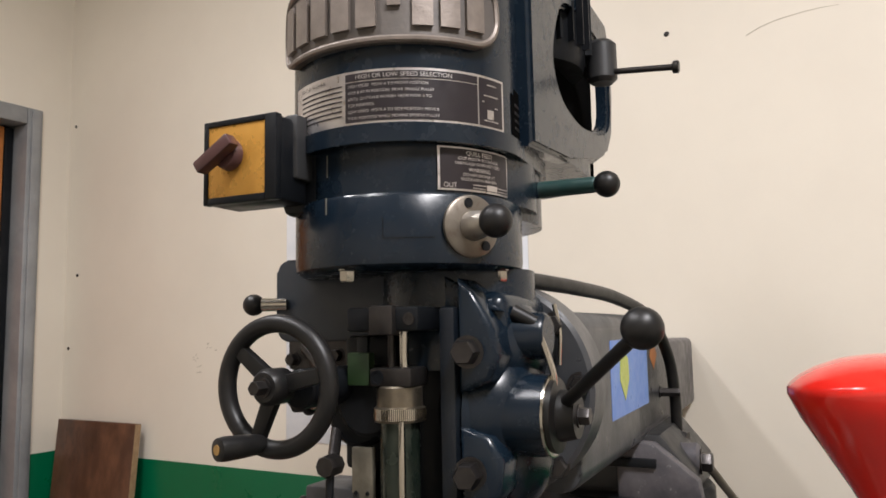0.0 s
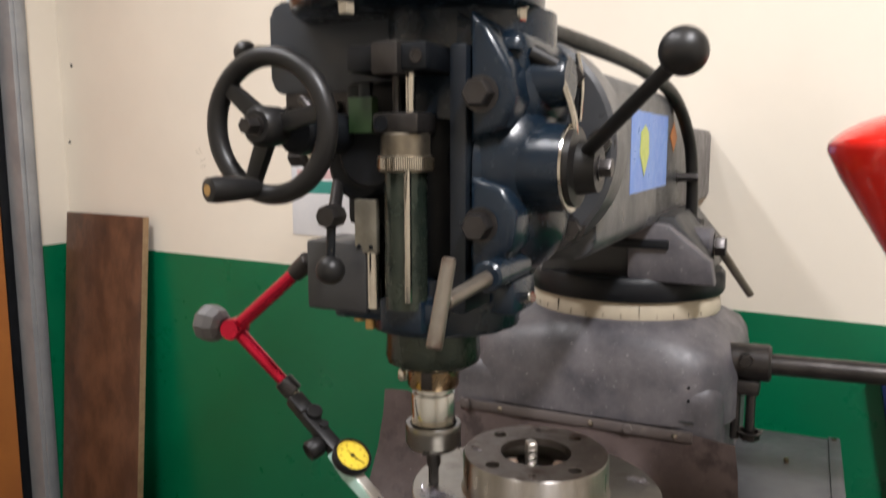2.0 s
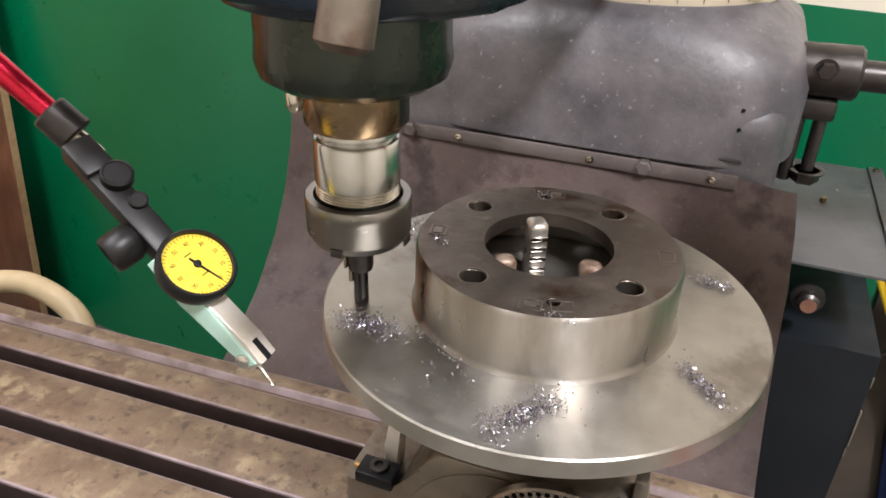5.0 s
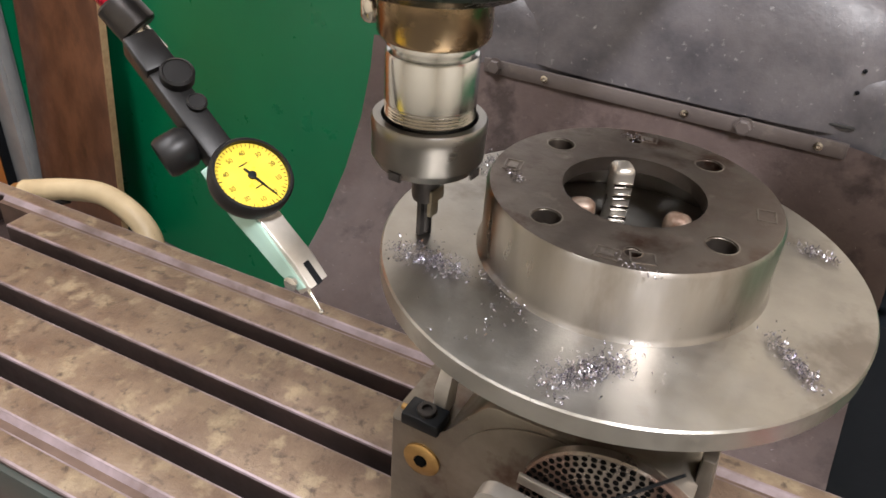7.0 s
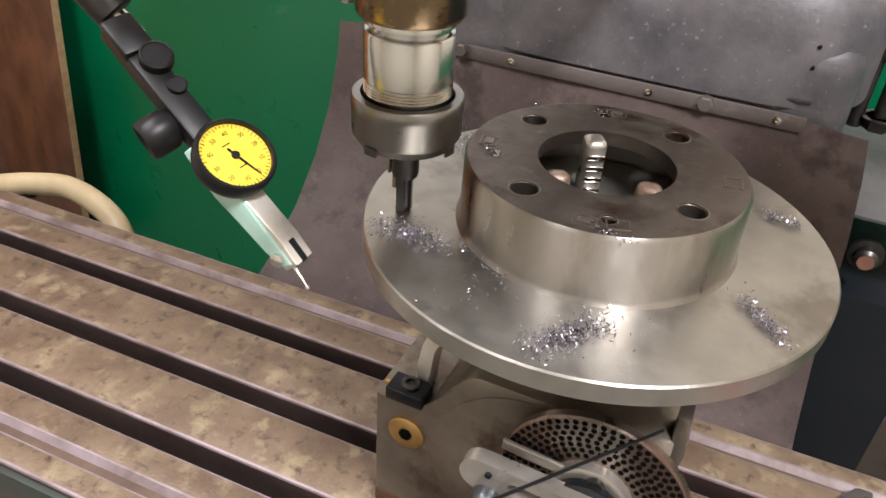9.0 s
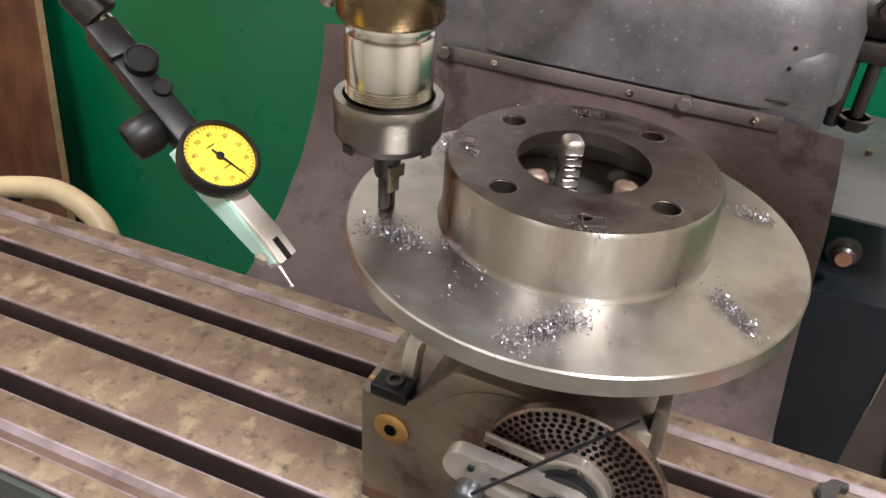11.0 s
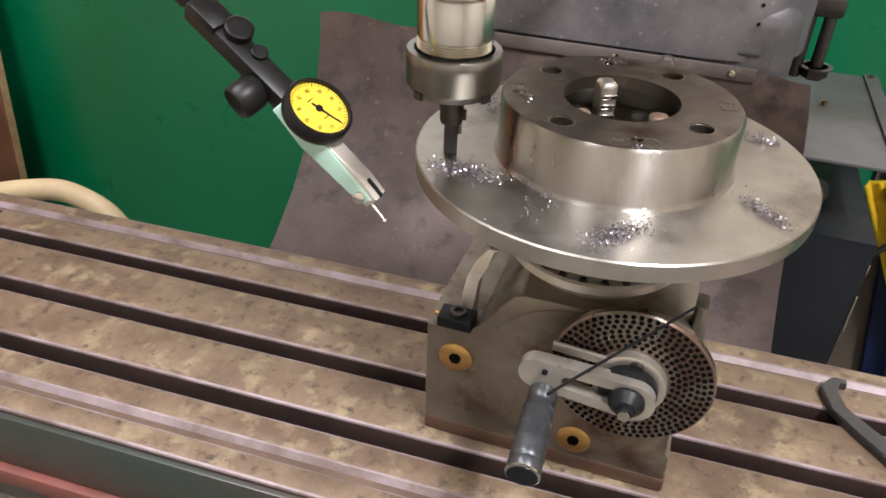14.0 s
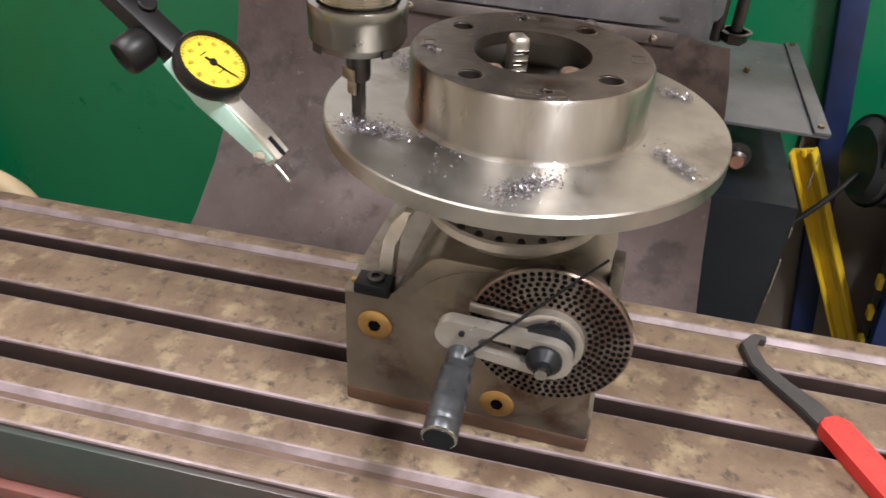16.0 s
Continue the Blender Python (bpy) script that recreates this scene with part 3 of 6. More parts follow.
    # knee and saddle that carry the table
    part("knee", box(B(), -0.17, 0.12, -0.20, 0.34, 0.55, 0.80, 0.012), M_BLUE, mill)
    part("saddle", box(B(), -0.22, 0.18, -0.125, 0.085, 0.79, 0.872, 0.006), M_BLUE, mill)
    part("base", box(B(), -0.28, 0.24, -0.45, 0.85, 0.0, 0.10, 0.012), M_BLUE, mill)
    part("knee_screw", rod(B(), (-0.03, 0.02, 0.1), (-0.03, 0.02, 0.56), 0.03), M_DARKST, mill)


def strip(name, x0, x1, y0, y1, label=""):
    """A strip of the table top: worn on top, darker brown on its flanks."""
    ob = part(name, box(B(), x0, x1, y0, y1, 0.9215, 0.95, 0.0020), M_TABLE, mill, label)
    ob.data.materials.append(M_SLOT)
    # Bevelled edges carry the steel with the painted lilac sheen.
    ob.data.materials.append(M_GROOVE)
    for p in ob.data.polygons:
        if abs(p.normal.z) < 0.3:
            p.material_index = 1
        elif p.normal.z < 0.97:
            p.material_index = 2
    return ob


TABLE = pose(-0.10, 0, 0, 0, 0, 2.1) @ pose(0.10, 0, 0)


def mill_table():
    L, Rr, F, K = -0.668, 0.62, -0.132, 0.103
    t0, t1 = 0.9215, 0.95
    slots = (-0.0745, -0.0165, 0.0445)
    w = 0.0072
    made = [part("table_body", box(B(), L + 0.002, Rr - 0.002, F + 0.002, K - 0.002, 0.868, 0.9215, 0.002), M_SLOT, mill, "dark brown slot floors of the table")]
    edges = [-0.104] + [v for q in slots for v in (q - w, q + w)] + [0.0790]
    for a, b in zip(edges[::2], edges[1::2]):
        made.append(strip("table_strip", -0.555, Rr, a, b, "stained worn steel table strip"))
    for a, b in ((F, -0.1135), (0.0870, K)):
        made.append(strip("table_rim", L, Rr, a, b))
    for a, b in ((-0.1135, -0.104), (0.0790, 0.0870)):
        made.append(part("coolant_groove", box(B(), -0.60, Rr, a, b, t0, t1 - 0.0038), M_GRFLOOR, mill, "narrow brown coolant groove"))
        bank = B()
        prism(bank, [(b - 0.0032, t1 - 0.0039), (b + 0.0002, t1 - 0.0039), (b + 0.0002, t1 - 0.0003)], -0.60, Rr, Matrix(((0, 0, 1, 0), (1, 0, 0, 0), (0, 1, 0, 0), (0, 0, 0, 1))))
        bmesh.ops.recalc_face_normals(bank, faces=bank.faces)
        made.append(part("groove_bank", bank, M_GROOVE, mill, "bare worn steel bank of the groove with painted lilac sheen"))
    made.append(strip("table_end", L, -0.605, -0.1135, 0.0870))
    for q in slots:
        made.append(part("end_notch", box(B(), -0.645, -0.612, q - 0.006, q + 0.006, t1 - 0.0005, t1 + 0.0004), M_SLOT, mill))
    made.append(part("table_apron", box(B(), L + 0.004, Rr - 0.004, F - 0.004, F + 0.004, 0.895, 0.9455, 0.001), M_DGREEN, mill, "dark green painted table front"))
    made.append(part("table_lip", box(B(), L + 0.004, Rr - 0.004, F - 0.010, F + 0.004, 0.878, 0.894, 0.002), M_REDBR, mill, "worn reddish table lip"))
    made.append(part("table_skirt", box(B(), L + 0.01, Rr - 0.01, F - 0.002, F + 0.006, 0.85, 0.878, 0.001), M_DGREEN, mill))
    for ob in made:
        ob.matrix_local = TABLE


HX = SX - 0.013


def mill_head():
    P = pose(SX, SY, 0)
    # quill and clamp
    part("quill_collar", lathe(B(), [(0.034, 1.262), (0.040, 1.266), (0.0415, 1.272), (0.0405, 1.280), (0.0405, 1.300)], 56, P), M_OILGREEN, mill, "oily dark steel quill end")
    qh = B()
    prism(qh, hull2([(SX, SY, 0.054), (SX + 0.022, SY + 0.02, 0.047), (SX - 0.025, SY + 0.02, 0.03)], 32), 1.296, 1.345, None, 0.004)
    box(qh, -0.142, -0.05, -0.108, -0.06, 1.311, 1.330, 0.004)
    box(qh, -0.095, -0.058, -0.114, -0.06, 1.305, 1.332, 0.003)
    part("quill_clamp", qh, M_BLUE, mill, "dark blue quill clamp casting with worn edges")
    hb = B()
    prism(hb, hull2([(SX, SY + 0.005, 0.050), (SX + 0.03, SY + 0.03, 0.05), (SX - 0.03, SY + 0.03, 0.03)], 32), 1.34, 1.50, None, 0.004)
    part("quill_housing", hb, M_BLACKP, mill, "dark quill housing")
    wb = B()
    box(wb, -0.036, -0.022, -0.112, -0.02, 1.325, 1.522, 0.003)
    box(wb, -0.124, -0.112, -0.095, -0.02, 1.345, 1.50, 0.003)
    part("housing_web", wb, M_BLUEBK, mill, "dark blue ribs beside the quill slot")
    for pts in ([(-0.022, 1.452), (0.006, 1.462), (0.014, 1.482), (0.010, 1.504), (-0.008, 1.534), (-0.022, 1.545)], [(-0.022, 1.352), (0.000, 1.360), (0.013, 1.378), (0.015, 1.402), (0.004, 1.420), (-0.022, 1.428)]):
        fl = prism(B(), pts, -0.060, -0.108, Matrix(((1, 0, 0, 0), (0, 0, 1, 0), (0, 1, 0, 0), (0, 0, 0, 1))), 0.006, 3)
        bmesh.ops.recalc_face_normals(fl, faces=fl.faces)
        part("bolt_pad", fl, M_BLUE, mill, "dark blue bolt pad of the head")
    for z in (1.486, 1.392):
        part("head_bolt", bolt(B(), (-0.012, -0.108, z), (-0.009, -0.128, z), 0.0105), M_DARKST, mill, "large worn hexagon bolt")
    # top bracket, stop screw and its rings
    br = box(B(), -0.113, -0.046, -0.128, -0.07, 1.503, 1.523, 0.003)
    part("stop_bracket", br, M_BLACKP, mill)
    part("bracket_nut", box(B(), -0.088, -0.066, -0.134, -0.12, 1.500, 1.524, 0.002), M_DARKST, mill)
    part("bracket_hole", lathe(B(), [(0.005, 0), (0.005, 0.001), (0.003, 0.001), (0.003, 0.0003), (0, 0.0003)], 16, along((-0.054, -0.128, 1.513), (-0.054, -0.2, 1.513))), M_DARKST, mill)
    stop = part("stop_screw", rod(B(), (-0.075, -0.106, 1.325), (-0.075, -0.106, 1.433), 0.0165, seg=32), M_OILGREEN, mill, "oily dark green stop screw")
    part("bright_strip", box(B(), -0.0665, -0.0615, -0.125, -0.1215, 1.332, 1.432, 0.001), M_STEEL, stop, "bright steel scale strip")
    part("pin", rod(B(), (-0.067, -0.112, 1.47), (-0.067, -0.112, 1.505), 0.004), M_STEEL, mill, "bright steel pin")
    part("pin", rod(B(), (-0.079, -0.112, 1.47), (-0.079, -0.112, 1.505), 0.003), M_DARKST, mill)
    st = part("stop_nut", lathe(B(), [(0.0205, 1.430), (0.0215, 1.432), (0.0215, 1.441), (0.019, 1.4425), (0.019, 1.4575), (0.0175, 1.459)], 48, pose(-0.075, -0.106, 0)), M_PALEBR, mill, "pale brass micrometer stop nut")
    kn = B()
    for k in range(84):
        a = 2 * math.pi * k / 84
        box(kn, 0.0212, 0.0218, -0.0004, 0.0004, 1.432, 1.441, m=pose(-0.075, -0.106, 0) @ Matrix.Rotation(a, 4, "Z"))
    part("knurl", kn, M_STEEL, st)
    cr = B()
    box(cr, -0.095, -0.056, -0.122, -0.09, 1.458, 1.474, 0.003)
    cross = part("trip_block", cr, M_DARKST, mill)
    part("trip_hole", lathe(B(), [(0.006, 0), (0.006, 0.0008), (0.0045, 0.0008), (0.0045, 0.0002), (0, 0.0002)], 20, along((-0.087, -0.122, 1.466), (-0.087, -0.2, 1.466))), M_BLACKP, cross)
    part("green_tag", box(B(), -0.118, -0.097, -0.118, -0.108, 1.459, 1.486, 0.001), M_TAG, mill, "small green painted block")
    sc = part("depth_scale", box(B(), -0.118, -0.098, -0.112, -0.106, 1.366, 1.408, 0.001), M_SCALE, mill, "stained pale depth scale")
    part("scale_screws", merged([lathe(B(), [(0.002, 0), (0.0015, 0.001), (0, 0.001)], 8, along((x, -0.112, 1.371), (x, -0.2, 1.371))) for x in (-0.114, -0.103)]), M_BLACKP, sc)
    part("depth_rod", rod(B(), (-0.104, -0.106, 1.322), (-0.104, -0.106, 1.368), 0.006), M_STEEL, mill)
    # depth-stop block with its ball lever
    blk = part("trip_housing", box(B(), -0.165, -0.108, -0.112, -0.06, 1.317, 1.374, 0.003), M_GREYBLK, mill, "grey painted trip housing")
    lv = part("trip_lever", rod(B(), (-0.121, -0.142, 1.358), (-0.121, -0.139, 1.395), 0.0035), M_BLACKP, mill)
    part("ball", ball(B(), (-0.121, -0.142, 1.356), 0.0112), M_PLASTIC, lv, "black plastic ball")
    part("joint", lathe(B(), [(0.008, 0), (0.009, 0.002), (0.009, 0.016), (0.008, 0.018)], 8, along((-0.121, -0.130, 1.397), (-0.121, -0.148, 1.397))), M_DARKST, lv)
    part("shaft", rod(B(), (-0.140, -0.10, 1.420), (-0.121, -0.136, 1.397), 0.005), M_DARKST, lv)
    part("pins", merged([rod(B(), (-0.128, -0.09, 1.306), (-0.128, -0.09, 1.32), 0.005), rod(B(), (-0.112, -0.1, 1.303), (-0.112, -0.1, 1.312), 0.004)]), M_BRASS, blk)
    # quill lock lever
    ql = part("quill_lock", rod(B(), (0.000, -0.124, 1.356), (-0.003, -0.186, 1.350), 0.0055, 0.005, bevel=0.001), M_GROUND, mill, "worn steel quill lock lever")
    part("lever_bar", rod(B(), (-0.001, -0.185, 1.379), (-0.005, -0.200, 1.322), 0.0048, 0.0055, bevel=0.0015), M_GROUND, ql)
    part("lock_boss_front", rod(B(), (0.0, -0.06, 1.358), (0.0, -0.126, 1.357), 0.0115, seg=24, bevel=0.002), M_BLUE, mill)
    part("clamp_lug", box(B(), -0.012, 0.010, -0.095, -0.045, 1.322, 1.350, 0.005), M_BLUE, mill)
    part("lug_screw", rod(B(), (0.009, -0.078, 1.334), (0.020, -0.082, 1.337), 0.0045, bevel=0.001), M_STEEL, mill)
    part("hanging_fitting", lathe(B(), [(0.003, 1.238), (0.0045, 1.24), (0.0045, 1.247), (0.003, 1.249), (0.004, 1.256), (0.004, 1.266)], 16, pose(-0.121, -0.03, 0)), M_STEEL, mill)
    # casting with the pinion boss
    cs = B()
    box(cs, -0.04, 0.012, -0.085, 0.03, 1.375, 1.535, 0.014, 4)
    part("head_casting", cs, M_BLUE, mill, "dark blue head casting")
    for q, rad in (((-0.016, -0.034, 1.488), (0.046, 0.058, 0.046)), ((-0.014, -0.046, 1.436), (0.048, 0.056, 0.056)), ((-0.014, -0.030, 1.392), (0.042, 0.062, 0.046))):
        bulge = B()
        g = bmesh.ops.create_uvsphere(bulge, u_segments=40, v_segments=24, radius=1.0)
        bmesh.ops.transform(bulge, matrix=Matrix.Translation(q) @ Matrix.Diagonal((*rad, 1)), verts=g["verts"])
        part("casting_bulge", bulge, M_BLUE, mill, "rounded bulge of the head casting")
    pb = lathe(B(), [(0.046, 0), (0.039, 0.010), (0.0355, 0.022), (0.034, 0.035), (0.033, 0.060)], 56, along((-0.020, -0.06, 1.433), (0.04, -0.06, 1.433)))
    part("pinion_boss", pb, M_BLUE, mill)
    part("boss_ring", lathe(B(), [(0.0325, 0), (0.0335, 0.001), (0.0335, 0.003), (0.0315, 0.0035)], 48, along((0.0395, -0.06, 1.433), (0.05, -0.06, 1.433))), M_STEEL, mill, "bright steel ring")
    hub = part("feed_hub", lathe(B(), [(0.030, 0), (0.030, 0.004), (0.021, 0.006), (0.018, 0.020)], 40, along((0.0425, -0.06, 1.433), (0.06, -0.06, 1.433))), M_PLASTIC, mill)
    part("hub_nut", bolt(B(), (0.0625, -0.06, 1.433), (0.072, -0.06, 1.433), 0.0075), M_DARKST, hub)
    lever = part("feed_lever", rod(B(), (0.053, -0.068, 1.443), (0.128, -0.153, 1.497), 0.0052, 0.0048), M_PLASTIC, mill, "black quill feed lever with a ball knob")
    part("ball_knob", ball(B(), (0.134, -0.160, 1.502), 0.0142, 32), M_PLASTIC, lever)
    part("upper_boss", lathe(B(), [(0.024, 0), (0.0205, 0.012), (0.0195, 0.055), (0.017, 0.058)], 36, along((-0.02, -0.055, 1.497), (0.03, -0.055, 1.497))), M_BLUE, mill)
    tl = part("trip_handle", sweep(B(), [(0.030, -0.066, 1.507), (0.037, -0.069, 1.492), (0.044, -0.067, 1.470), (0.045, -0.065, 1.455)], 0.0028), M_STEEL, mill, "bright bent steel handle")
    part("trip_grip", rod(B(), (0.012, -0.068, 1.517), (0.031, -0.066, 1.507), 0.007, 0.006), M_PLASTIC, tl)
    # neck and round housings
    part("neck", lathe(B(), [(0.080, 1.470), (0.076, 1.495), (0.073, 1.52), (0.072, 1.556)], 56, pose(SX + 0.022, SY + 0.03, 0)), M_BLUE, mill)
    wg = B()
    prism(wg, [(0, 0), (0.05, 0), (0.0, 0.03)], -0.006, 0.006, Matrix(((1, 0, 0, -0.04), (0, 0, 1, -0.085), (0, 1, 0, 1.518), (0, 0, 0, 1))), 0.002)
    part("gusset", wg, M_BLUE, mill)
    low = lathe(B(), [(0.098, 1.553), (0.1035, 1.557), (0.1045, 1.562), (0.1045, 1.611), (0.102, 1.6145)], 96, pose(HX, SY, 0))
    part("gear_housing", low, M_BLUE, mill, "glossy dark blue round gear housing")
    for a in (-97, -5, 85, 175):
        x, y = HX + 0.092 * math.cos(radians(a)), SY + 0.092 * math.sin(radians(a))
        part("housing_nut", bolt(B(), (x, y, 1.555), (x, y, 1.544), 0.0065), M_STEEL, mill)
    md = prism(B(), hull2([(HX, SY, 0.0985), (HX + 0.008, SY + 0.04, 0.0985)], 96), 1.6125, 1.660, None, 0.002)
    part("speed_housing", md, M_BLUE, mill, "glossy dark blue middle housing")
    lip = prism(B(), hull2([(HX + 0.004, SY + 0.075, 0.0965), (HX + 0.001, SY + 0.03, 0.0965)], 64), 1.603, 1.658, None, 0.003)
    part("housing_lip", lip, M_BLUE, mill)
    fl = prism(B(), hull2([(HX, SY, 0.109), (HX + 0.005, SY + 0.085, 0.098)], 96), 1.655, 1.6705, None, 0.005, 3)
    part("housing_flange", fl, M_BLUE, mill, "dark blue rounded housing flange")
    up = prism(B(), hull2([(HX, SY, 0.1055), (HX + 0.003, SY + 0.085, 0.094)], 96), 1.666, 1.86, None, 0.003)
    part("belt_housing", up, M_BLUE, mill, "glossy dark blue belt housing")
    # The slot is a thin black patch; its shade is in the colour.
    part("vent_slot", merged([wrapped(0.1056, -3, 19, 1.674, 1.711, 0.0005, 8), wrapped(0.1056, 1, 16, 1.711, 1.7165, 0.0005, 6)]), M_HOLESHADE, mill, "black patch painted as the shade of a slot in the belt housing")
    part("vent_pulley", merged([wrapped(0.1062, 1, 9, z, z + 0.0025, 0.0004, 4) for z in (1.680, 1.687, 1.694, 1.701)]), M_DARKST, mill, "pulley seen through the slot")
    # rear belt case, open at its side
    rc = prism(B(), hull2([(SX + 0.012, SY + 0.13, 0.090), (SX + 0.012, SY + 0.235, 0.088)], 64), 1.678, 1.700, None, 0.010, 3)
    part("rear_case_floor", rc, M_BLUE, mill)
    rp = prism(B(), hull2([(SX, SY + 0.29, 0.07), (SX, SY + 0.31, 0.06)], 64), 1.68, 1.86, None, 0.004)
    part("rear_case_post", rp, M_BLUE, mill)
    # Solid black filler in the opening stands for the shade inside the case.
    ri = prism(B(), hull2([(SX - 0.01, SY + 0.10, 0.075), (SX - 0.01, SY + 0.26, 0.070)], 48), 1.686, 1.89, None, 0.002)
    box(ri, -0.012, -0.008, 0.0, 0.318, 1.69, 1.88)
    part("rear_case_inside", ri, M_HOLESHADE, mill, "black filler painted as the shade inside the open belt case")
    sp = B()
    outer = [(-0.02, 1.668), (0.10, 1.676), (0.22, 1.698), (0.285, 1.722), (0.312, 1.752), (0.322, 1.80), (0.324, 1.855), (0.30, 1.90), (-0.02, 1.90)]
    knots = [(0.067, 1.806), (0.103, 1.846), (0.19, 1.857), (0.285, 1.850), (0.303, 1.80), (0.285, 1.757), (0.19, 1.733), (0.095, 1.738), (0.058, 1.767)]
    hole = []
    for k in range(len(knots)):
        p0, p1, p2, p3 = (Vector(knots[(k + d) % len(knots)]) for d in (-1, 0, 1, 2))
        for t in (0, 0.25, 0.5, 0.75):
            q = 0.5 * (2 * p1 + (p2 - p0) * t + (2 * p0 - 5 * p1 + 4 * p2 - p3) * t * t + (3 * p1 - p0 - 3 * p2 + p3) * t ** 3)
            hole.append((q.x, q.y))
    rims = []
    for x in (0.002, 0.0195):
        rings = [[sp.verts.new((x, y, z)) for y, z in lp] for lp in (outer, hole)]
        es = [sp.edges.new((lp[k], lp[(k + 1) % len(lp)])) for lp in rings for k in range(len(lp))]
        bmesh.ops.triangle_fill(sp, use_beauty=True, use_dissolve=False, edges=es)
        rims.append(rings)
    for q, w in zip(*rims):
        for k in range(len(q)):
            sp.faces.new((q[k], q[(k + 1) % len(q)], w[(k + 1) % len(q)], w[k]))
    bmesh.ops.recalc_face_normals(sp, faces=sp.faces)
    es = [e for e in sp.edges if len(e.link_faces) == 2 and e.calc_face_angle(0) > 1.2 and min(v.co.x for v in e.verts) > 0.01]
    bmesh.ops.bevel(sp, geom=es, offset=0.005, segments=3, affect="EDGES")
    part("case_side", sp, M_BLUE, mill, "dark blue case side with a large opening")
    mt = part("motor", lathe(B(), [(0.072, 1.80), (0.076, 1.81), (0.076, 2.02), (0.06, 2.04)], 40, pose(SX + 0.03, SY + 0.21, 0)), M_BLACKP, mill, "dark electric motor above the belt case")
    for k in range(28):
        part("motor_fin", box(B(), 0.075, 0.084, -0.0012, 0.0012, 1.82, 2.01, m=pose(SX + 0.03, SY + 0.21, 0) @ Matrix.Rotation(2 * math.pi * k / 28, 4, "Z")), M_BLACKP, mt)
    part("motor_lug", rod(B(), (0.034, 0.205, 1.789), (0.034, 0.205, 1.840), 0.0175, seg=24, bevel=0.005), M_GREYBLK, mill)
    tr = part("tension_rod", rod(B(), (0.04, 0.20, 1.8005), (0.117, 0.20, 1.794), 0.0036), M_DARKST, mill, "thin dark belt tension rod")
    part("rod_end", rod(B(), (0.115, 0.20, 1.794), (0.122, 0.20, 1.7935), 0.0072, bevel=0.001), M_DARKST, tr)
    cl = part("clutch_lever", rod(B(), (-0.045, 0.058, 1.641), (0.062, 0.035, 1.637), 0.0088, 0.0078, bevel=0.001), M_TEAL, mill, "green-blue painted clutch lever with a ball")
    part("ball_knob", ball(B(), (0.072, 0.033, 1.636), 0.0125), M_PLASTIC, cl)
    # quill feed knob on its disc
    a = radians(-34)
    d = Vector((math.cos(a), math.sin(a), 0))
    c = Vector((HX, SY, 1.587)) + d * 0.1035
    kd = part("feed_selector", lathe(B(), [(0.026, 0), (0.026, 0.003), (0.024, 0.0045)], 48, along(c, c + d)), M_GROUND, mill, "worn steel feed selector with a black knob")
    part("knob_stem", rod(B(), c + d * 0.004, c + d * 0.028, 0.0125, 0.0098, seg=28, bevel=0.001), M_ARM, kd)
    part("ball_knob", ball(B(), c + d * 0.037, 0.0135), M_PLASTIC, kd)
    side = Vector((-d.y, d.x, 0))
    for v in (Vector((0, 0, 0.019)) - side * 0.004, side * 0.012 - Vector((0, 0, 0.016))):
        part("socket_screw", rod(B(), c + v + d * 0.004, c + v + d * 0.0055, 0.004), M_BLACKP, kd)
    for a0, a1, z0, z1 in ((-74.5, -74.1, 1.577, 1.594), (-74.5, -51, 1.577, 1.5778)):
        part("engraved_line", wrapped(0.1043, a0, a1, z0, z1, 0.0006), M_BLACKP, mill)
    for a0, z0, z1 in ((-107, 1.633, 1.652), (-104, 1.6, 1.614)):
        part("index_mark", wrapped(0.0984 if z0 > 1.62 else 0.1043, a0, a0 + 0.7, z0, z1, 0.0005), M_SCALE, mill)
    # switch box
    sw = part("switch_box", box(B(), -0.226, -0.150, -0.170, -0.128, 1.612, 1.684, 0.005), M_BLACKP, mill, "black rotary switch box with a yellow face")
    part("switch_face", box(B(), -0.2215, -0.1615, -0.1722, -0.1695, 1.618, 1.679, 0.0006), M_SWYEL, sw, "worn yellow switch plate")
    part("switch_frame", merged([box(B(), -0.226, -0.2215, -0.1735, -0.165, 1.612, 1.684, 0.001), box(B(), -0.1615, -0.150, -0.1735, -0.165, 1.612, 1.684, 0.001), box(B(), -0.2215, -0.1615, -0.1735, -0.165, 1.679, 1.684, 0.001), box(B(), -0.2215, -0.1615, -0.1735, -0.165, 1.612, 1.618, 0.001)]), M_BLACKP, sw)
    part("switch_back", box(B(), -0.180, -0.128, -0.128, -0.06, 1.605, 1.688, 0.008), M_BLACKP, sw)
    part("switch_band", box(B(), -0.160, -0.146, -0.150, -0.120, 1.632, 1.688, 0.003), M_GREYBLK, sw)
    kb = part("switch_knob", rod(B(), (-0.195, -0.1745, 1.652), (-0.195, -0.184, 1.652), 0.0135, 0.012, seg=28, bevel=0.001), M_MAROON, sw, "maroon rotary knob")
    part("knob_grip", box(B(), -0.024, 0.017, -0.0055, 0.0055, 0, 0.012, 0.002, m=Matrix.Translation((-0.195, -0.184, 1.652)) @ pose(0, 0, 0, 90, 0, 0) @ pose(0, 0, 0, 0, 0, 32)), M_MAROON, kb)
    # plate at the head's back and its ball lever
    bp = prism(B(), rounded(-0.235, -0.100, 1.495, 1.574, 0.012, 32), -0.045, -0.060, Matrix(((1, 0, 0, 0), (0, 0, 1, 0), (0, 1, 0, 0), (0, 0, 0, 1))), 0.003)
    bmesh.ops.recalc_face_normals(bp, faces=bp.faces)
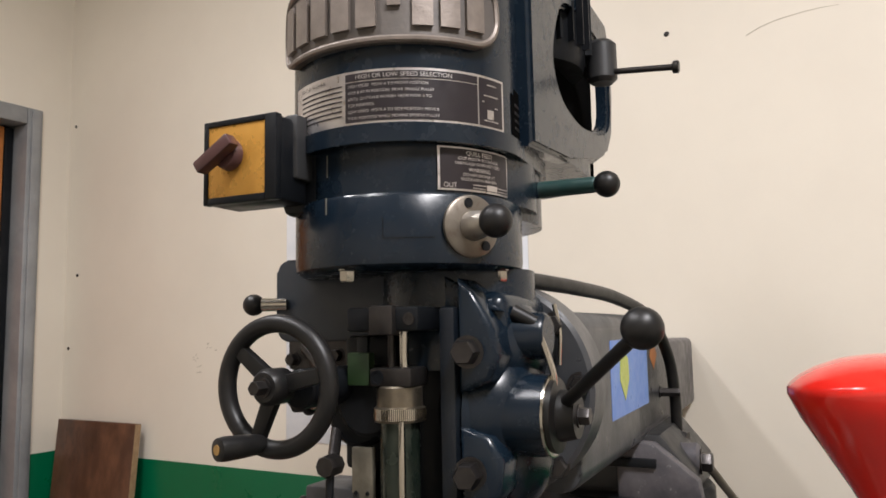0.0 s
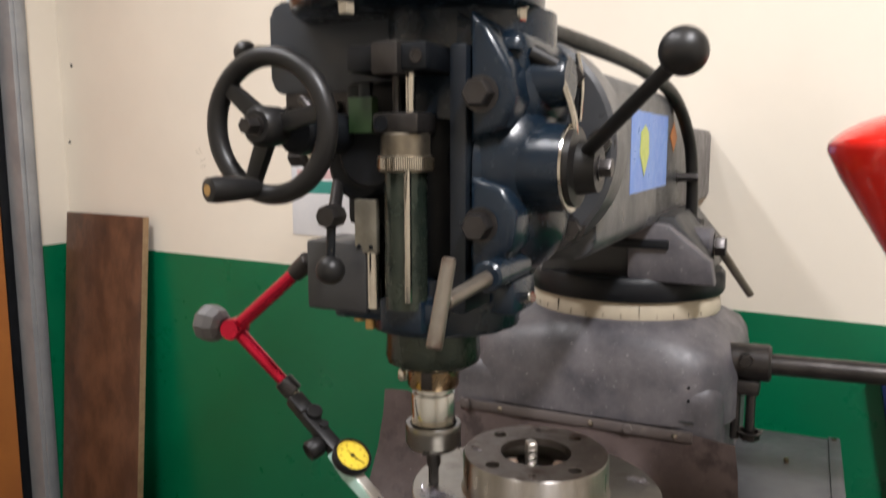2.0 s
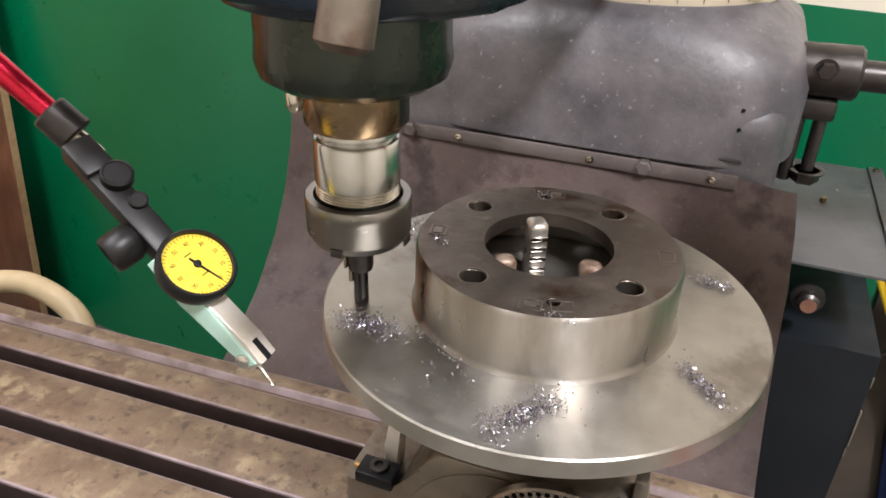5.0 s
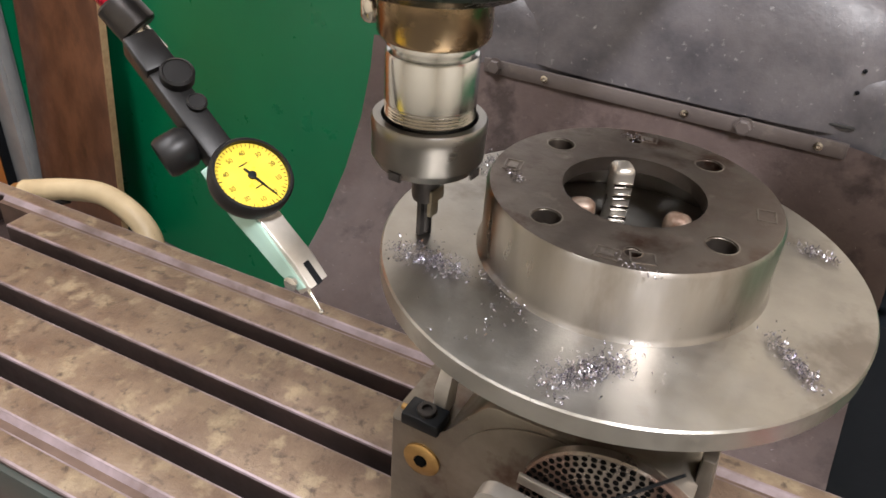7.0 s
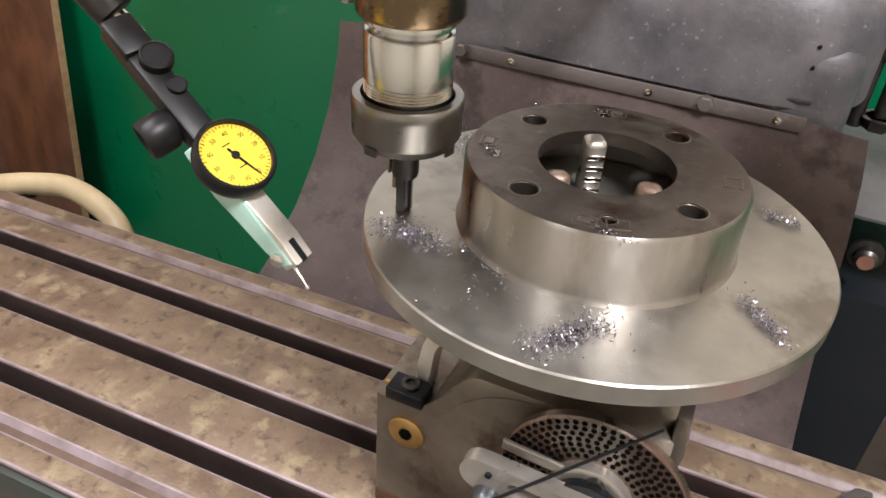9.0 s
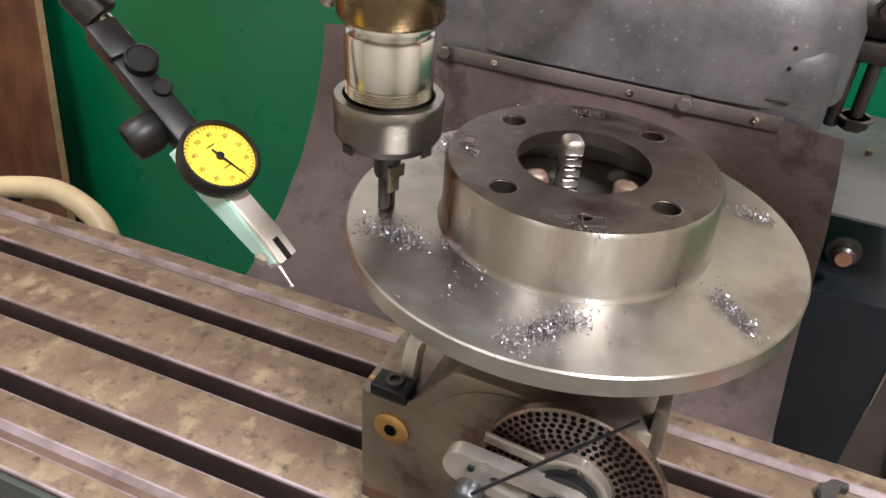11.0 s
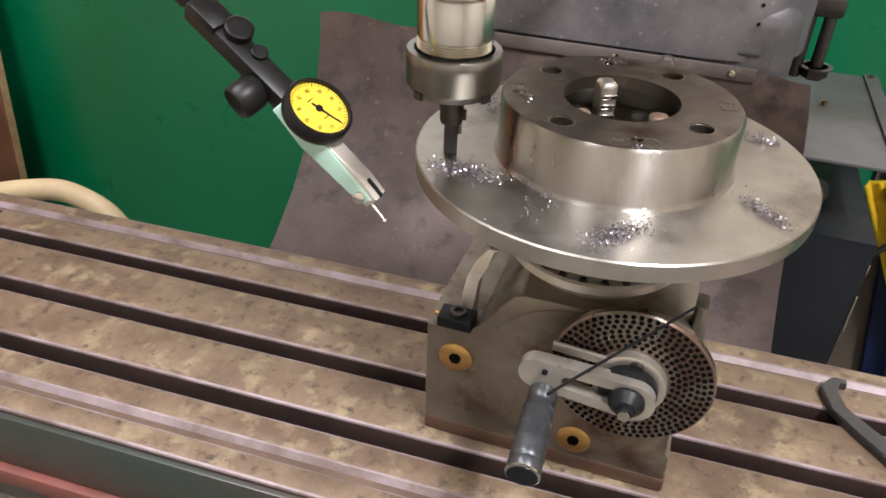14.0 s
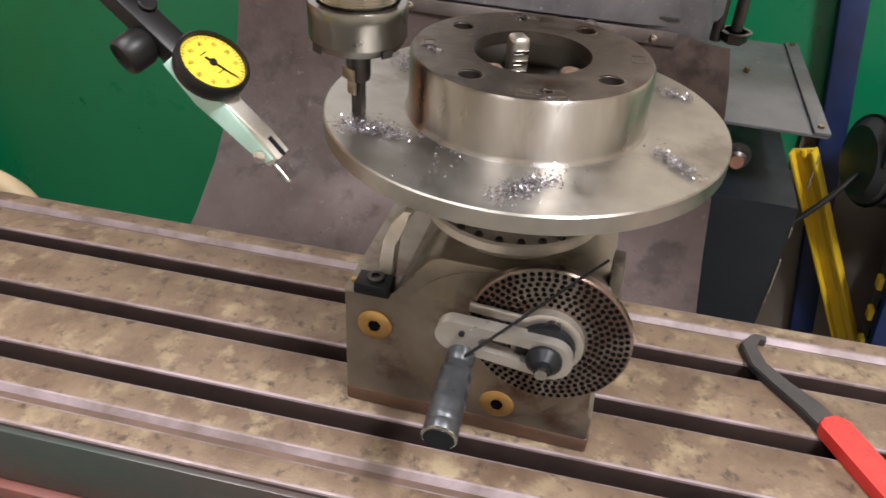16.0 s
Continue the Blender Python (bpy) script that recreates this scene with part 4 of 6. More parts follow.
    part("gear_cover", bp, M_BLUEGR, mill, "blue-grey painted gear cover plate")
    kl = part("gear_lever", rod(B(), (-0.222, -0.06, 1.531), (-0.245, -0.074, 1.531), 0.006, 0.0065, bevel=0.001), M_STEEL, mill)
    part("ball_knob", ball(B(), (-0.250, -0.076, 1.531), 0.0105), M_PLASTIC, kl)
    part("cover_bolts", merged([bolt(B(), (x, -0.06, z), (x, -0.067, z), 0.006) for x, z in ((-0.215, 1.478), (-0.165, 1.482))] + [rod(B(), (-0.205, -0.055, 1.49), (-0.175, -0.07, 1.47), 0.006), box(B(), -0.222, -0.15, -0.06, -0.03, 1.468, 1.50, 0.004)]), M_DARKST, mill)
    # feed worm housing behind the handwheel
    wh = B()
    rod(wh, (-0.134, -0.165, 1.459), (-0.134, -0.06, 1.459), 0.016, bevel=0.002)
    rod(wh, (-0.105, -0.11, 1.445), (-0.105, -0.05, 1.445), 0.03, bevel=0.004)
    box(wh, -0.138, -0.085, -0.092, -0.03, 1.385, 1.50, 0.006)
    rod(wh, (-0.118, -0.105, 1.436), (-0.118, -0.06, 1.436), 0.030, seg=32, bevel=0.004)
    part("worm_housing", wh, M_BLACKP, mill)
    part("worm_rod", rod(B(), (-0.19, -0.09, 1.44), (-0.10, -0.09, 1.446), 0.007), M_STEEL, mill)
    part("worm_end", bolt(B(), (-0.175, -0.09, 1.441), (-0.192, -0.09, 1.44), 0.009), M_DARKST, mill)


def handwheel():
    c = Vector((-0.140, -0.184, 1.463))
    w = part("handwheel", lathe(B(), [(0.0, -0.008), (0.0125, -0.008), (0.014, -0.006), (0.014, 0.012), (0.011, 0.016), (0, 0.016)], 28, along(c, c + Vector((0, -1, 0)))), M_PLASTIC, mill, "black cast fine-feed handwheel with three spokes")
    rim, n, k = B(), 56, 14
    rings = []
    for i in range(n):
        a = 2 * math.pi * i / n
        rings.append([rim.verts.new(c + Vector(((0.0480 + 0.0072 * math.cos(b)) * math.cos(a), -0.0075 * math.sin(b), (0.0480 + 0.0072 * math.cos(b)) * math.sin(a)))) for b in (2 * math.pi * j / k for j in range(k))])
    for i in range(n):
        for j in range(k):
            rim.faces.new((rings[i][j], rings[i][(j + 1) % k], rings[(i + 1) % n][(j + 1) % k], rings[(i + 1) % n][j]))
    bmesh.ops.recalc_face_normals(rim, faces=rim.faces)
    part("rim", rim, M_PLASTIC, w)
    for a in (142, 12, 247):
        s = prism(B(), [(0.006, -0.007), (0.046, -0.0055), (0.046, 0.0055), (0.006, 0.007)], -0.0045, 0.0045, Matrix.Translation(c) @ pose(0, 0, 0, 90, 0, 0) @ pose(0, 0, 0, 0, 0, a), 0.002)
        part("spoke", s, M_PLASTIC, w)
    part("axle_bolt", bolt(B(), c + Vector((0, -0.016, 0)), c + Vector((0, -0.028, 0)), 0.0058), M_DARKST, w)
    h0 = Vector((-0.150, -0.188, 1.420))
    h1 = Vector((-0.161, -0.226, 1.420))
    hd = part("wheel_handle", lathe(B(), [(0.0062, 0), (0.0078, 0.006), (0.0088, 0.02), (0.0092, 0.033), (0.0085, 0.0385), (0.006, 0.0395)], 24, along(h0, h1)), M_PLASTIC, w, "black turned handle")
    part("brass_screw", rod(B(), h1 - (h1 - h0) * 0.02, h1 + (h1 - h0) * 0.012, 0.0038), M_BRASS, hd)


def mill_ram():
    kn = lathe(B(), [(0.098, 0), (0.102, 0.004), (0.102, 0.045), (0.098, 0.048)], 72, along((-0.045, 0.015, 1.447), (-0.045, 0.1, 1.447)))
    part("swivel_flange", kn, M_GREYL, mill, "grey swivel flange of the head")
    for x, z in ((0.020, 1.506), (0.044, 1.452), (0.020, 1.380)):
        part("swivel_bolt", bolt(B(), (x, 0.017, z), (x + 0.004, -0.002, z), 0.0095), M_DARKST, mill)
    part("bright_rib", sweep(B(), [(0.024, 0.010, 1.525), (0.029, 0.008, 1.500), (0.028, 0.008, 1.470)], 0.0022), M_STEEL, mill)
    ra = prism(B(), rounded(-0.135, 0.030, 1.345, 1.520, 0.02, 32), 0.062, 0.60, Matrix(((1, 0, 0, 0), (0, 0, 1, 0), (0, 1, 0, 0), (0, 0, 0, 1))), 0.006)
    bmesh.ops.recalc_face_normals(ra, faces=ra.faces)
    part("ram_adapter", ra, M_GREYL, mill, "grey painted ram adapter")
    part("ram", box(B(), -0.10, 0.03, 0.35, 0.95, 1.352, 1.48, 0.01), M_GREY, mill)
    st = part("sticker", box(B(), 0.0298, 0.0304, 0.200, 0.425, 1.398, 1.488), M_STICK, mill, "blue printed sticker with a yellow crest")
    part("crest", prism(B(), [(0.0, 0.028), (0.022, 0.02), (0.026, -0.005), (0.0, -0.03), (-0.026, -0.005), (-0.022, 0.02)], 0, 0.0005, Matrix.Translation((0.0305, 0.272, 1.445)) @ pose(0, 0, 0, 90, 0, 90)), M_CREST, st)
    part("orange_mark", prism(B(), [(0.0, 0.02), (0.03, 0.0), (0.0, -0.02), (-0.03, 0.0)], 0, 0.0005, Matrix.Translation((0.0302, 0.475, 1.462)) @ pose(0, 0, 0, 90, 0, 90)), M_ORANGE, mill)
    cb = sweep(B(), [(-0.02, 0.04, 1.552), (0.0, 0.18, 1.548), (0.015, 0.32, 1.540), (0.034, 0.44, 1.515), (0.046, 0.51, 1.46), (0.050, 0.53, 1.40), (0.050, 0.535, 1.345)], 0.0085, 12)
    part("power_cable", cb, M_PLASTIC, mill, "thick black power cable")
    part("cable_gland", bolt(B(), (0.030, 0.54, 1.342), (0.066, 0.53, 1.338), 0.010), M_DARKST, mill)
    part("cable_nut", bolt(B(), (0.028, 0.52, 1.405), (0.060, 0.52, 1.405), 0.007), M_DARKST, mill)


def name_plates():
    # cast badge with raised blocks
    bz = 1.775
    plate, z0, z1, q = B(), 1.736, 1.802, 0.026
    half = 0.1062 * radians(121) / 2
    mid, cols, edge = radians(-79.5), [], []
    for k in range(49):
        x = -half + 2 * half * (0.5 - 0.5 * math.cos(math.pi * k / 48))
        over = max(abs(x) - (half - q), 0.0)
        drop = q - math.sqrt(max(q * q - over * over, 0.0))
        lo, hi, t = z0 + drop, z1 - drop, mid + x / 0.1062
        cols.append([plate.verts.new((HX + w * math.cos(t), SY + w * math.sin(t), z)) for w, z in ((0.1058, lo), (0.1058, hi), (0.1112, hi), (0.1112, lo))])
        edge.append((t, lo, hi))
    for c, d in zip(cols, cols[1:]):
        for j in range(4):
            plate.faces.new((c[j], d[j], d[(j + 1) % 4], c[(j + 1) % 4]))
    bmesh.ops.recalc_face_normals(plate, faces=plate.faces)
    badge = part("cast_badge", plate, M_BADGE, mill, "grey cast badge with rounded ends and raised lettering")
    low = [(HX + 0.1115 * math.cos(t), SY + 0.1115 * math.sin(t), lo + 0.003) for t, lo, hi in edge]
    top = [(HX + 0.1115 * math.cos(t), SY + 0.1115 * math.sin(t), hi - 0.003) for t, lo, hi in edge]
    part("badge_rim", sweep(B(), low[::2] + top[::-2][1:] + [low[0]], 0.0030, 8, 3), M_BADGE2, badge)
    for k in range(9):
        a = -131 + k * 11.8
        if k == 5:
            part("raised_block", wrapped(0.111, a + 1.5, a + 7, 1.766, 1.772, 0.0035, 4), M_BADGE2, badge)
        else:
            part("raised_block", wrapped(0.111, a, a + 8.6, 1.749, 1.789, 0.0040, 6), M_BADGE2, badge)
    for a in (-135.5, -23.5):
        p = on_cyl(0.111, a, 1.790)(0, 0)
        q = on_cyl(0.12, a, 1.790)(0, 0)
        part("badge_screw", rod(B(), p, p + (q - p).normalized() * 0.002, 0.0042), M_DARKST, badge)
    # long instruction plate
    r = 0.1056
    pl = part("speed_plate", wrapped(r, -128, -12, 1.6705, 1.716, 0.0012, 40), M_PLATEAL, mill, "etched aluminium speed instruction plate")
    part("plate_field", wrapped(r + 0.0012, -91, -29.5, 1.673, 1.7065, 0.0005, 20), M_PLATEBK, pl)
    part("plate_field", wrapped(r + 0.0012, -91, -29.5, 1.7075, 1.7138, 0.0005, 20), M_PLATEBK, pl)
    part("plate_field", wrapped(r + 0.0012, -28.5, -13.5, 1.673, 1.7138, 0.0005, 10), M_PLATEBK, pl)
    rt = r + 0.0021
    rows = [text_faces("HIGH OR LOW SPEED SELECTION", 0.0054, on_cyl(rt, -86, 1.7087))]
    for k, s in enumerate(("HIGH SPEED:  MOVE A TO FRONT POSITION.", "KEEP B AT IN POSITION. MOVE SPINDLE PULLEY", "UNTIL CLUTCH IS IN MESH. NOW MOVE B TO", "SIDE POSITION.", "LOW SPEED:  MOVE A TO SIDE POSITION. MOVE B", "TO IN POSITION WHILE MOVING SPINDLE PULLEY")):
        rows.append(text_faces(s, 0.0034, on_cyl(rt, -89.5, 1.7020 - 0.0054 * k)))
    part("plate_lettering", merged(rows), M_PLATEAL, pl)
    part("plate_title", text_faces("MILLING MACHINE", 0.0042, on_cyl(rt, -121, 1.7090)), M_PLATEBK, pl)
    for k in range(7):
        part("table_bar", wrapped(r + 0.0012, -121, -93, 1.7042 - 0.0042 * k, 1.7053 - 0.0042 * k, 0.0005, 8), M_PLATEBK, pl)
    dg = []
    for z, a0, a1 in ((1.708, -24, -18), (1.6985, -26, -17), (1.677, -26, -17), (1.693, -27, -25.5), (1.689, -19, -17)):
        dg.append(wrapped(r + 0.0017, a0, a1, z, z + 0.0009, 0.0004, 4))
    dg.append(wrapped(r + 0.0017, -24, -20, 1.679, 1.687, 0.0004, 4))
    part("diagram_lines", merged(dg), M_PLATEAL, pl)
    # quill feed plate
    r = 0.0990
    qp = part("feed_plate", wrapped(r + 0.0008, -49, -4, 1.6170, 1.6535, 0.001, 18), M_PLATEAL, mill, "etched black quill feed warning plate")
    part("plate_field", wrapped(r + 0.0018, -47.8, -5.2, 1.6185, 1.6520, 0.0005, 18), M_PLATEBK, qp)
    rt = r + 0.0027
    rows = []
    for s, size, z in (("QUILL FEED", 0.0055, 1.6467), ("STOP MOTOR TO ENGAGE", 0.0036, 1.6428), ("DISENGAGE WHEN NOT USED", 0.0036, 1.6388), ("WARNING", 0.005, 1.6333), ("DO NOT ENGAGE AT", 0.0036, 1.6294), ("SPEEDS ABOVE 3000 RPM", 0.0036, 1.6255)):
        rows.append(text_faces(s, size, on_cyl(rt, -26.5, z), "CENTER"))
    rows.append(text_faces("OUT", 0.0058, on_cyl(rt, -46.5, 1.6193)))
    rows += [wrapped(r + 0.0023, -31, -6, 1.6222, 1.6228, 0.0004, 10), wrapped(r + 0.0023, -31, -6, 1.6195, 1.6201, 0.0004, 10), wrapped(r + 0.0023, -22, -15, 1.6190, 1.6238, 0.0004, 4)]
    part("plate_lettering", merged(rows), M_PLATEAL, qp)


def spindle():
    """The turning parts; their own space lies on the spindle's axis at the cutter's tip."""
    n = part("spindle", lathe(B(), [(0.0215, 0.092), (0.0228, 0.094), (0.0228, 0.113), (0.0228, 0.121)], 56), M_BRONZE, mill, "oily golden spindle nose")
    n.matrix_local = pose(SX, SY, 1.150)
    part("drive_notch", box(B(), -0.005, 0.005, 0.0195, 0.0232, 0.094, 0.112, 0.001), M_DARKST, n)
    part("collet_chuck", lathe(B(), [(0.0184, 0.052), (0.0184, 0.0645), (0.0193, 0.0655), (0.0193, 0.0850), (0.0186, 0.0860), (0.0168, 0.0862), (0.0168, 0.0885), (0.0192, 0.0892), (0.0192, 0.0915), (0.0175, 0.094)], 64), M_COLLET, n, "bright turned collet chuck")
    th = B()
    for k in range(4):
        lathe(th, [(0.0184, 0.0590 + k * 0.0013), (0.0192, 0.0596 + k * 0.0013), (0.0184, 0.0602 + k * 0.0013)], 48, None, False)
    part("thread", th, M_STEEL, n)
    nut = part("collet_nut", lathe(B(), [(0.008, 0.0365), (0.0215, 0.0365), (0.0236, 0.0400), (0.0243, 0.0412), (0.0243, 0.0520), (0.0246, 0.0525), (0.0246, 0.0575), (0.0240, 0.0585), (0.0206, 0.0585), (0.0202, 0.0575), (0.0202, 0.0520)], 72, None, False), M_NUT, n, "steel collet nut")
    for k in range(4):
        part("nut_notch", box(B(), 0.0234, 0.0245, -0.003, 0.003, 0.0366, 0.0405, m=Matrix.Rotation(math.pi * k / 2, 4, "Z")), M_DARKST, nut)
    cut = part("cutter", lathe(B(), [(0.0058, 0.018), (0.0063, 0.020), (0.0063, 0.040)], 28), M_DARKST, n, "dark drill-type cutter with a pale flat")
    part("flat", box(B(), -0.0050, 0.0050, -0.0067, -0.0052, 0.0185, 0.0250, 0.0006), M_FLATREFL, cut, "ground flat with the disc's pale reflection painted in")
    part("lower_flat", box(B(), -0.0032, 0.0032, -0.0052, -0.0030, 0.0105, 0.0187, 0.0006), M_FLATREFL, cut, "ground flat with the disc's pale reflection painted in")
    fl = B()
    for s in (0, 1):
        prism(fl, [(-0.0005, -0.0042), (0.0042, -0.0015), (0.0045, 0.0008), (0.001, 0.0020)], 0.0, 0.019, Matrix.Rotation(math.pi * s, 4, "Z"), 0.0003, 1)
    lathe(fl, [(0.0, 0.0), (0.0028, 0.0015), (0.0032, 0.019)], 14)
    part("fluted_tip", fl, M_DARKST, cut)
    return n


mill_column()
mill_table()
mill_head()
handwheel()
mill_ram()
name_plates()
SPINDLE = spindle()


# ---- things round the machine ----
def cover_sheet():
    bm = B()
    prof = [(0.3300, 1.092), (0.318, 1.060), (0.295, 1.015), (0.262, 0.972), (0.22, 0.936), (0.17, 0.908), (0.12, 0.892), (0.06, 0.884)]
    n = 26
    rows = []
    for j, (y, z) in enumerate(prof):
        f = j / (len(prof) - 1)
        x0, x1 = -0.350 + 0.025 * f, 0.139 + 0.010 * min(1, 4 * f)
        rows.append([(x0 + (x1 - x0) * k / n, y + 0.004 * math.sin(k * 0.55 + j) * f, z + 0.003 * math.sin(k * 0.9 + 0.6 * j)) for k in range(n + 1)])
    top = [[bm.verts.new(p) for p in r] for r in rows]
    bot = [[bm.verts.new((p[0], p[1] + 0.0025, p[2] - 0.0025)) for p in r] for r in rows]
    m = len(rows) - 1
    for j in range(m):
        for k in range(n):
            bm.faces.new((top[j][k], top[j + 1][k], top[j + 1][k + 1], top[j][k + 1]))
            bm.faces.new((bot[j][k], bot[j][k + 1], bot[j + 1][k + 1], bot[j + 1][k]))
    for j in range(m):
        bm.faces.new((top[j][0], bot[j][0], bot[j + 1][0], top[j + 1][0]))
        bm.faces.new((top[j][n], top[j + 1][n], bot[j + 1][n], bot[j][n]))
    for k in range(n):
        bm.faces.new((top[0][k], top[0][k + 1], bot[0][k + 1], bot[0][k]))
        bm.faces.new((top[m][k], bot[m][k], bot[m][k + 1], top[m][k + 1]))
    bmesh.ops.recalc_face_normals(bm, faces=bm.faces)
    solid("cover_sheet", bm, M_BROWNR, "brown rubber way cover hanging behind the table", "cover")


def control_box():
    t = thing("control_box", 0.20, 0.55, 0, "black steel electrical box beside the machine column", "electrical box")
    part("body", box(B(), -0.082, 0.066, -0.145, 0.135, 0.50, 0.900, 0.002), M_BOX, t)
    part("top_plate", box(B(), -0.084, 0.068, -0.147, 0.137, 0.985, 0.989, 0.001), M_GREYTOP, t, "dusty grey top plate")
    part("edge_strip", box(B(), 0.052, 0.069, -0.148, 0.138, 0.9885, 0.9925, 0.001), M_GREYTOP, t, "folded steel edge strip")
    for x, y in ((0.060, -0.135), (0.060, 0.125), (-0.005, 0.01)):
        part("screw", rod(B(), (x, y, 0.989), (x, y, 0.995), 0.0035), M_BRONZE, t)
    b = part("knob", lathe(B(), [(0.016, 0), (0.016, 0.004), (0.011, 0.005), (0.011, 0.014), (0.008, 0.017)], 28, along((-0.016, -0.145, 0.951), (-0.016, -0.2, 0.951))), M_DARKST, t)
    part("knob_face", rod(B(), (-0.016, -0.160, 0.951), (-0.016, -0.1635, 0.951), 0.0075), M_COPPER, b, "worn copper-coloured face")
    part("chipped_edge", box(B(), 0.0655, 0.0675, -0.1465, -0.143, 0.78, 0.83, 0.0005), M_SCALE, t)
    for z, h in ((0.955, 0.012), (0.925, 0.02), (0.86, 0.014), (0.80, 0.03), (0.765, 0.01)):
        part("chipped_edge", box(B(), 0.0652, 0.0668, -0.1460, -0.1438, z, z + h, 0.0005), M_SCALE, t, "bare chipped corner")
    part("leg", box(B(), -0.06, 0.05, -0.10, 0.10, 0.0, 0.50, 0.004), M_BOX, t)


def brake_disc():
    t = thing("brake_disc", CX, CY, 1.150, "used solid steel brake disc clamped flat for drilling", "brake disc")
    part("friction_ring", lathe(B(), [(0.066, -0.0105), (0.1078, -0.0105), (0.1090, -0.0095), (0.1090, -0.0008), (0.1082, 0.0), (0.066, 0.0)], 128), M_DISC, t, "brushed steel friction ring")
    # hat with its bolt holes
    hat = lathe(B(), [(0.060, -0.0100), (0.0665, -0.0010), (0.0648, 0.0012), (0.0640, 0.003), (0.0638, 0.0305), (0.0625, 0.0325)], 128, None, False)
    hat_side = part("hat_side", hat, M_HATSIDE, t, "machined side of the hat")
    top, z1, z0 = B(), 0.0325, 0.0255
    holes = [(0.049 * math.cos(radians(a)), 0.049 * math.sin(radians(a)), 0.0063) for a in (-30, 62, 151, 241)]
    holes += [(0.051 * math.cos(radians(a)), 0.051 * math.sin(radians(a)), 0.0034) for a in (-74, 106)]
    outer = [top.verts.new((0.0625 * math.cos(2 * math.pi * k / 96), 0.0625 * math.sin(2 * math.pi * k / 96), z1)) for k in range(96)]
    loops = [outer]
    loops.append([top.verts.new((0.031 * math.cos(2 * math.pi * k / 72), 0.031 * math.sin(2 * math.pi * k / 72), z1)) for k in range(72)])
    for hx, hy, hr in holes:
        loops.append([top.verts.new((hx + hr * math.cos(2 * math.pi * k / 24), hy + hr * math.sin(2 * math.pi * k / 24), z1)) for k in range(24)])
    edges = [top.edges.new((lp[k], lp[(k + 1) % len(lp)])) for lp in loops for k in range(len(lp))]
    bmesh.ops.triangle_fill(top, use_beauty=True, use_dissolve=False, edges=edges, normal=(0, 0, 1))
    for lp in loops[1:]:
        low = [top.verts.new((v.co.x, v.co.y, z0)) for v in lp]
        for k in range(len(lp)):
            top.faces.new((lp[k], lp[(k + 1) % len(lp)], low[(k + 1) % len(lp)], low[k]))
    bmesh.ops.recalc_face_normals(top, faces=top.faces)
    part("hat_face", top, M_HAT, t, "dull stained face with bolt holes", 30)
    # Thin lighter rings added to give the hole edges a glint.
    for hx, hy, hr in holes:
        rim = lathe(B(), [(hr - 0.0002, z1 - 0.0006), (hr + 0.0007, z1 + 0.00015), (hr + 0.0001, z1 + 0.00025)], 28, pose(hx, hy, 0), False)
        part("hole_edge", rim, M_GROUND, t, "worn hole edge, a lighter ring added for its glint")
    # stamped marks
    for a, r, s in ((-70, 0.054, 0), (-84, 0.055, 1), (10, 0.055, 0), (190, 0.054, 1), (100, 0.055, 1)):
        x, y = r * math.cos(radians(a)), r * math.sin(radians(a))
        b = B()
        m = pose(x, y, z1, 0, 0, a + 90)
        for q in ((-0.005, 0.005, -0.004, -0.0034), (-0.005, 0.005, 0.0034, 0.004), (-0.005, -0.0044, -0.004, 0.004), (0.0044, 0.005, -0.004, 0.004)):
            box(b, *q, -0.0002, 0.0003, m=m)
        if s:
            box(b, -0.003, 0.003, -0.002, 0.002, -0.0002, 0.0004, m=m)
        part("stamp", b, M_STAMP, t, "worn stamped mark")


def chuck():
    t = thing("three_jaw_chuck", CX, CY, 1.10, "steel three-jaw chuck gripping the disc from inside", "chuck")
    part("body", lathe(B(), [(0.036, -0.008), (0.036, 0.012), (0.050, 0.014), (0.050, 0.0385), (0.0, 0.0385)], 56), M_DARKST, t)
    part("bore", lathe(B(), [(0.012, 0.0386), (0.012, 0.0392), (0.010, 0.0392), (0.0, 0.0388)], 28), M_BLACKP, t)
    fl = part("index_flange", lathe(B(), [(0.038, -0.026), (0.040, -0.019), (0.046, -0.0140), (0.0520, -0.0115), (0.0525, -0.0110), (0.0525, -0.006), (0.0505, -0.005), (0.0495, -0.0075), (0.040, -0.0075)], 72), M_RIM, t, "bright flange with index holes")
    # Flange holes are dark balls, the holes' shade put into their colour.
    for k in range(24):
        a = 2 * math.pi * k / 24
        part("flange_hole", ball(B(), (0.0455 * math.cos(a), 0.0455 * math.sin(a), -0.0075), 0.0026, 8), M_DARKST, fl)
    for a, h in ((120, 0.084), (206, 0.076), (5, 0.076)):
        m = Matrix.Rotation(radians(a), 4, "Z")
        b = B()
        box(b, 0.015, 0.027, -0.0052, 0.0052, 0.038, h, 0.0032 if h > 0.08 else 0.0042, 3, m=m)
        jaw = part("jaw", b, M_ARM if h > 0.08 else M_JAW, t, "" if h > 0.08 else "short jaw with a rusty worn top")
        if h > 0.08:
            tb = B()
            for k in range(6):
                box(tb, 0.0138, 0.0158, -0.0042, 0.0042, 0.046 + 0.0058 * k, 0.0485 + 0.0058 * k, 0.0006, m=m)
            part("jaw_teeth", tb, M_CHROME, jaw)


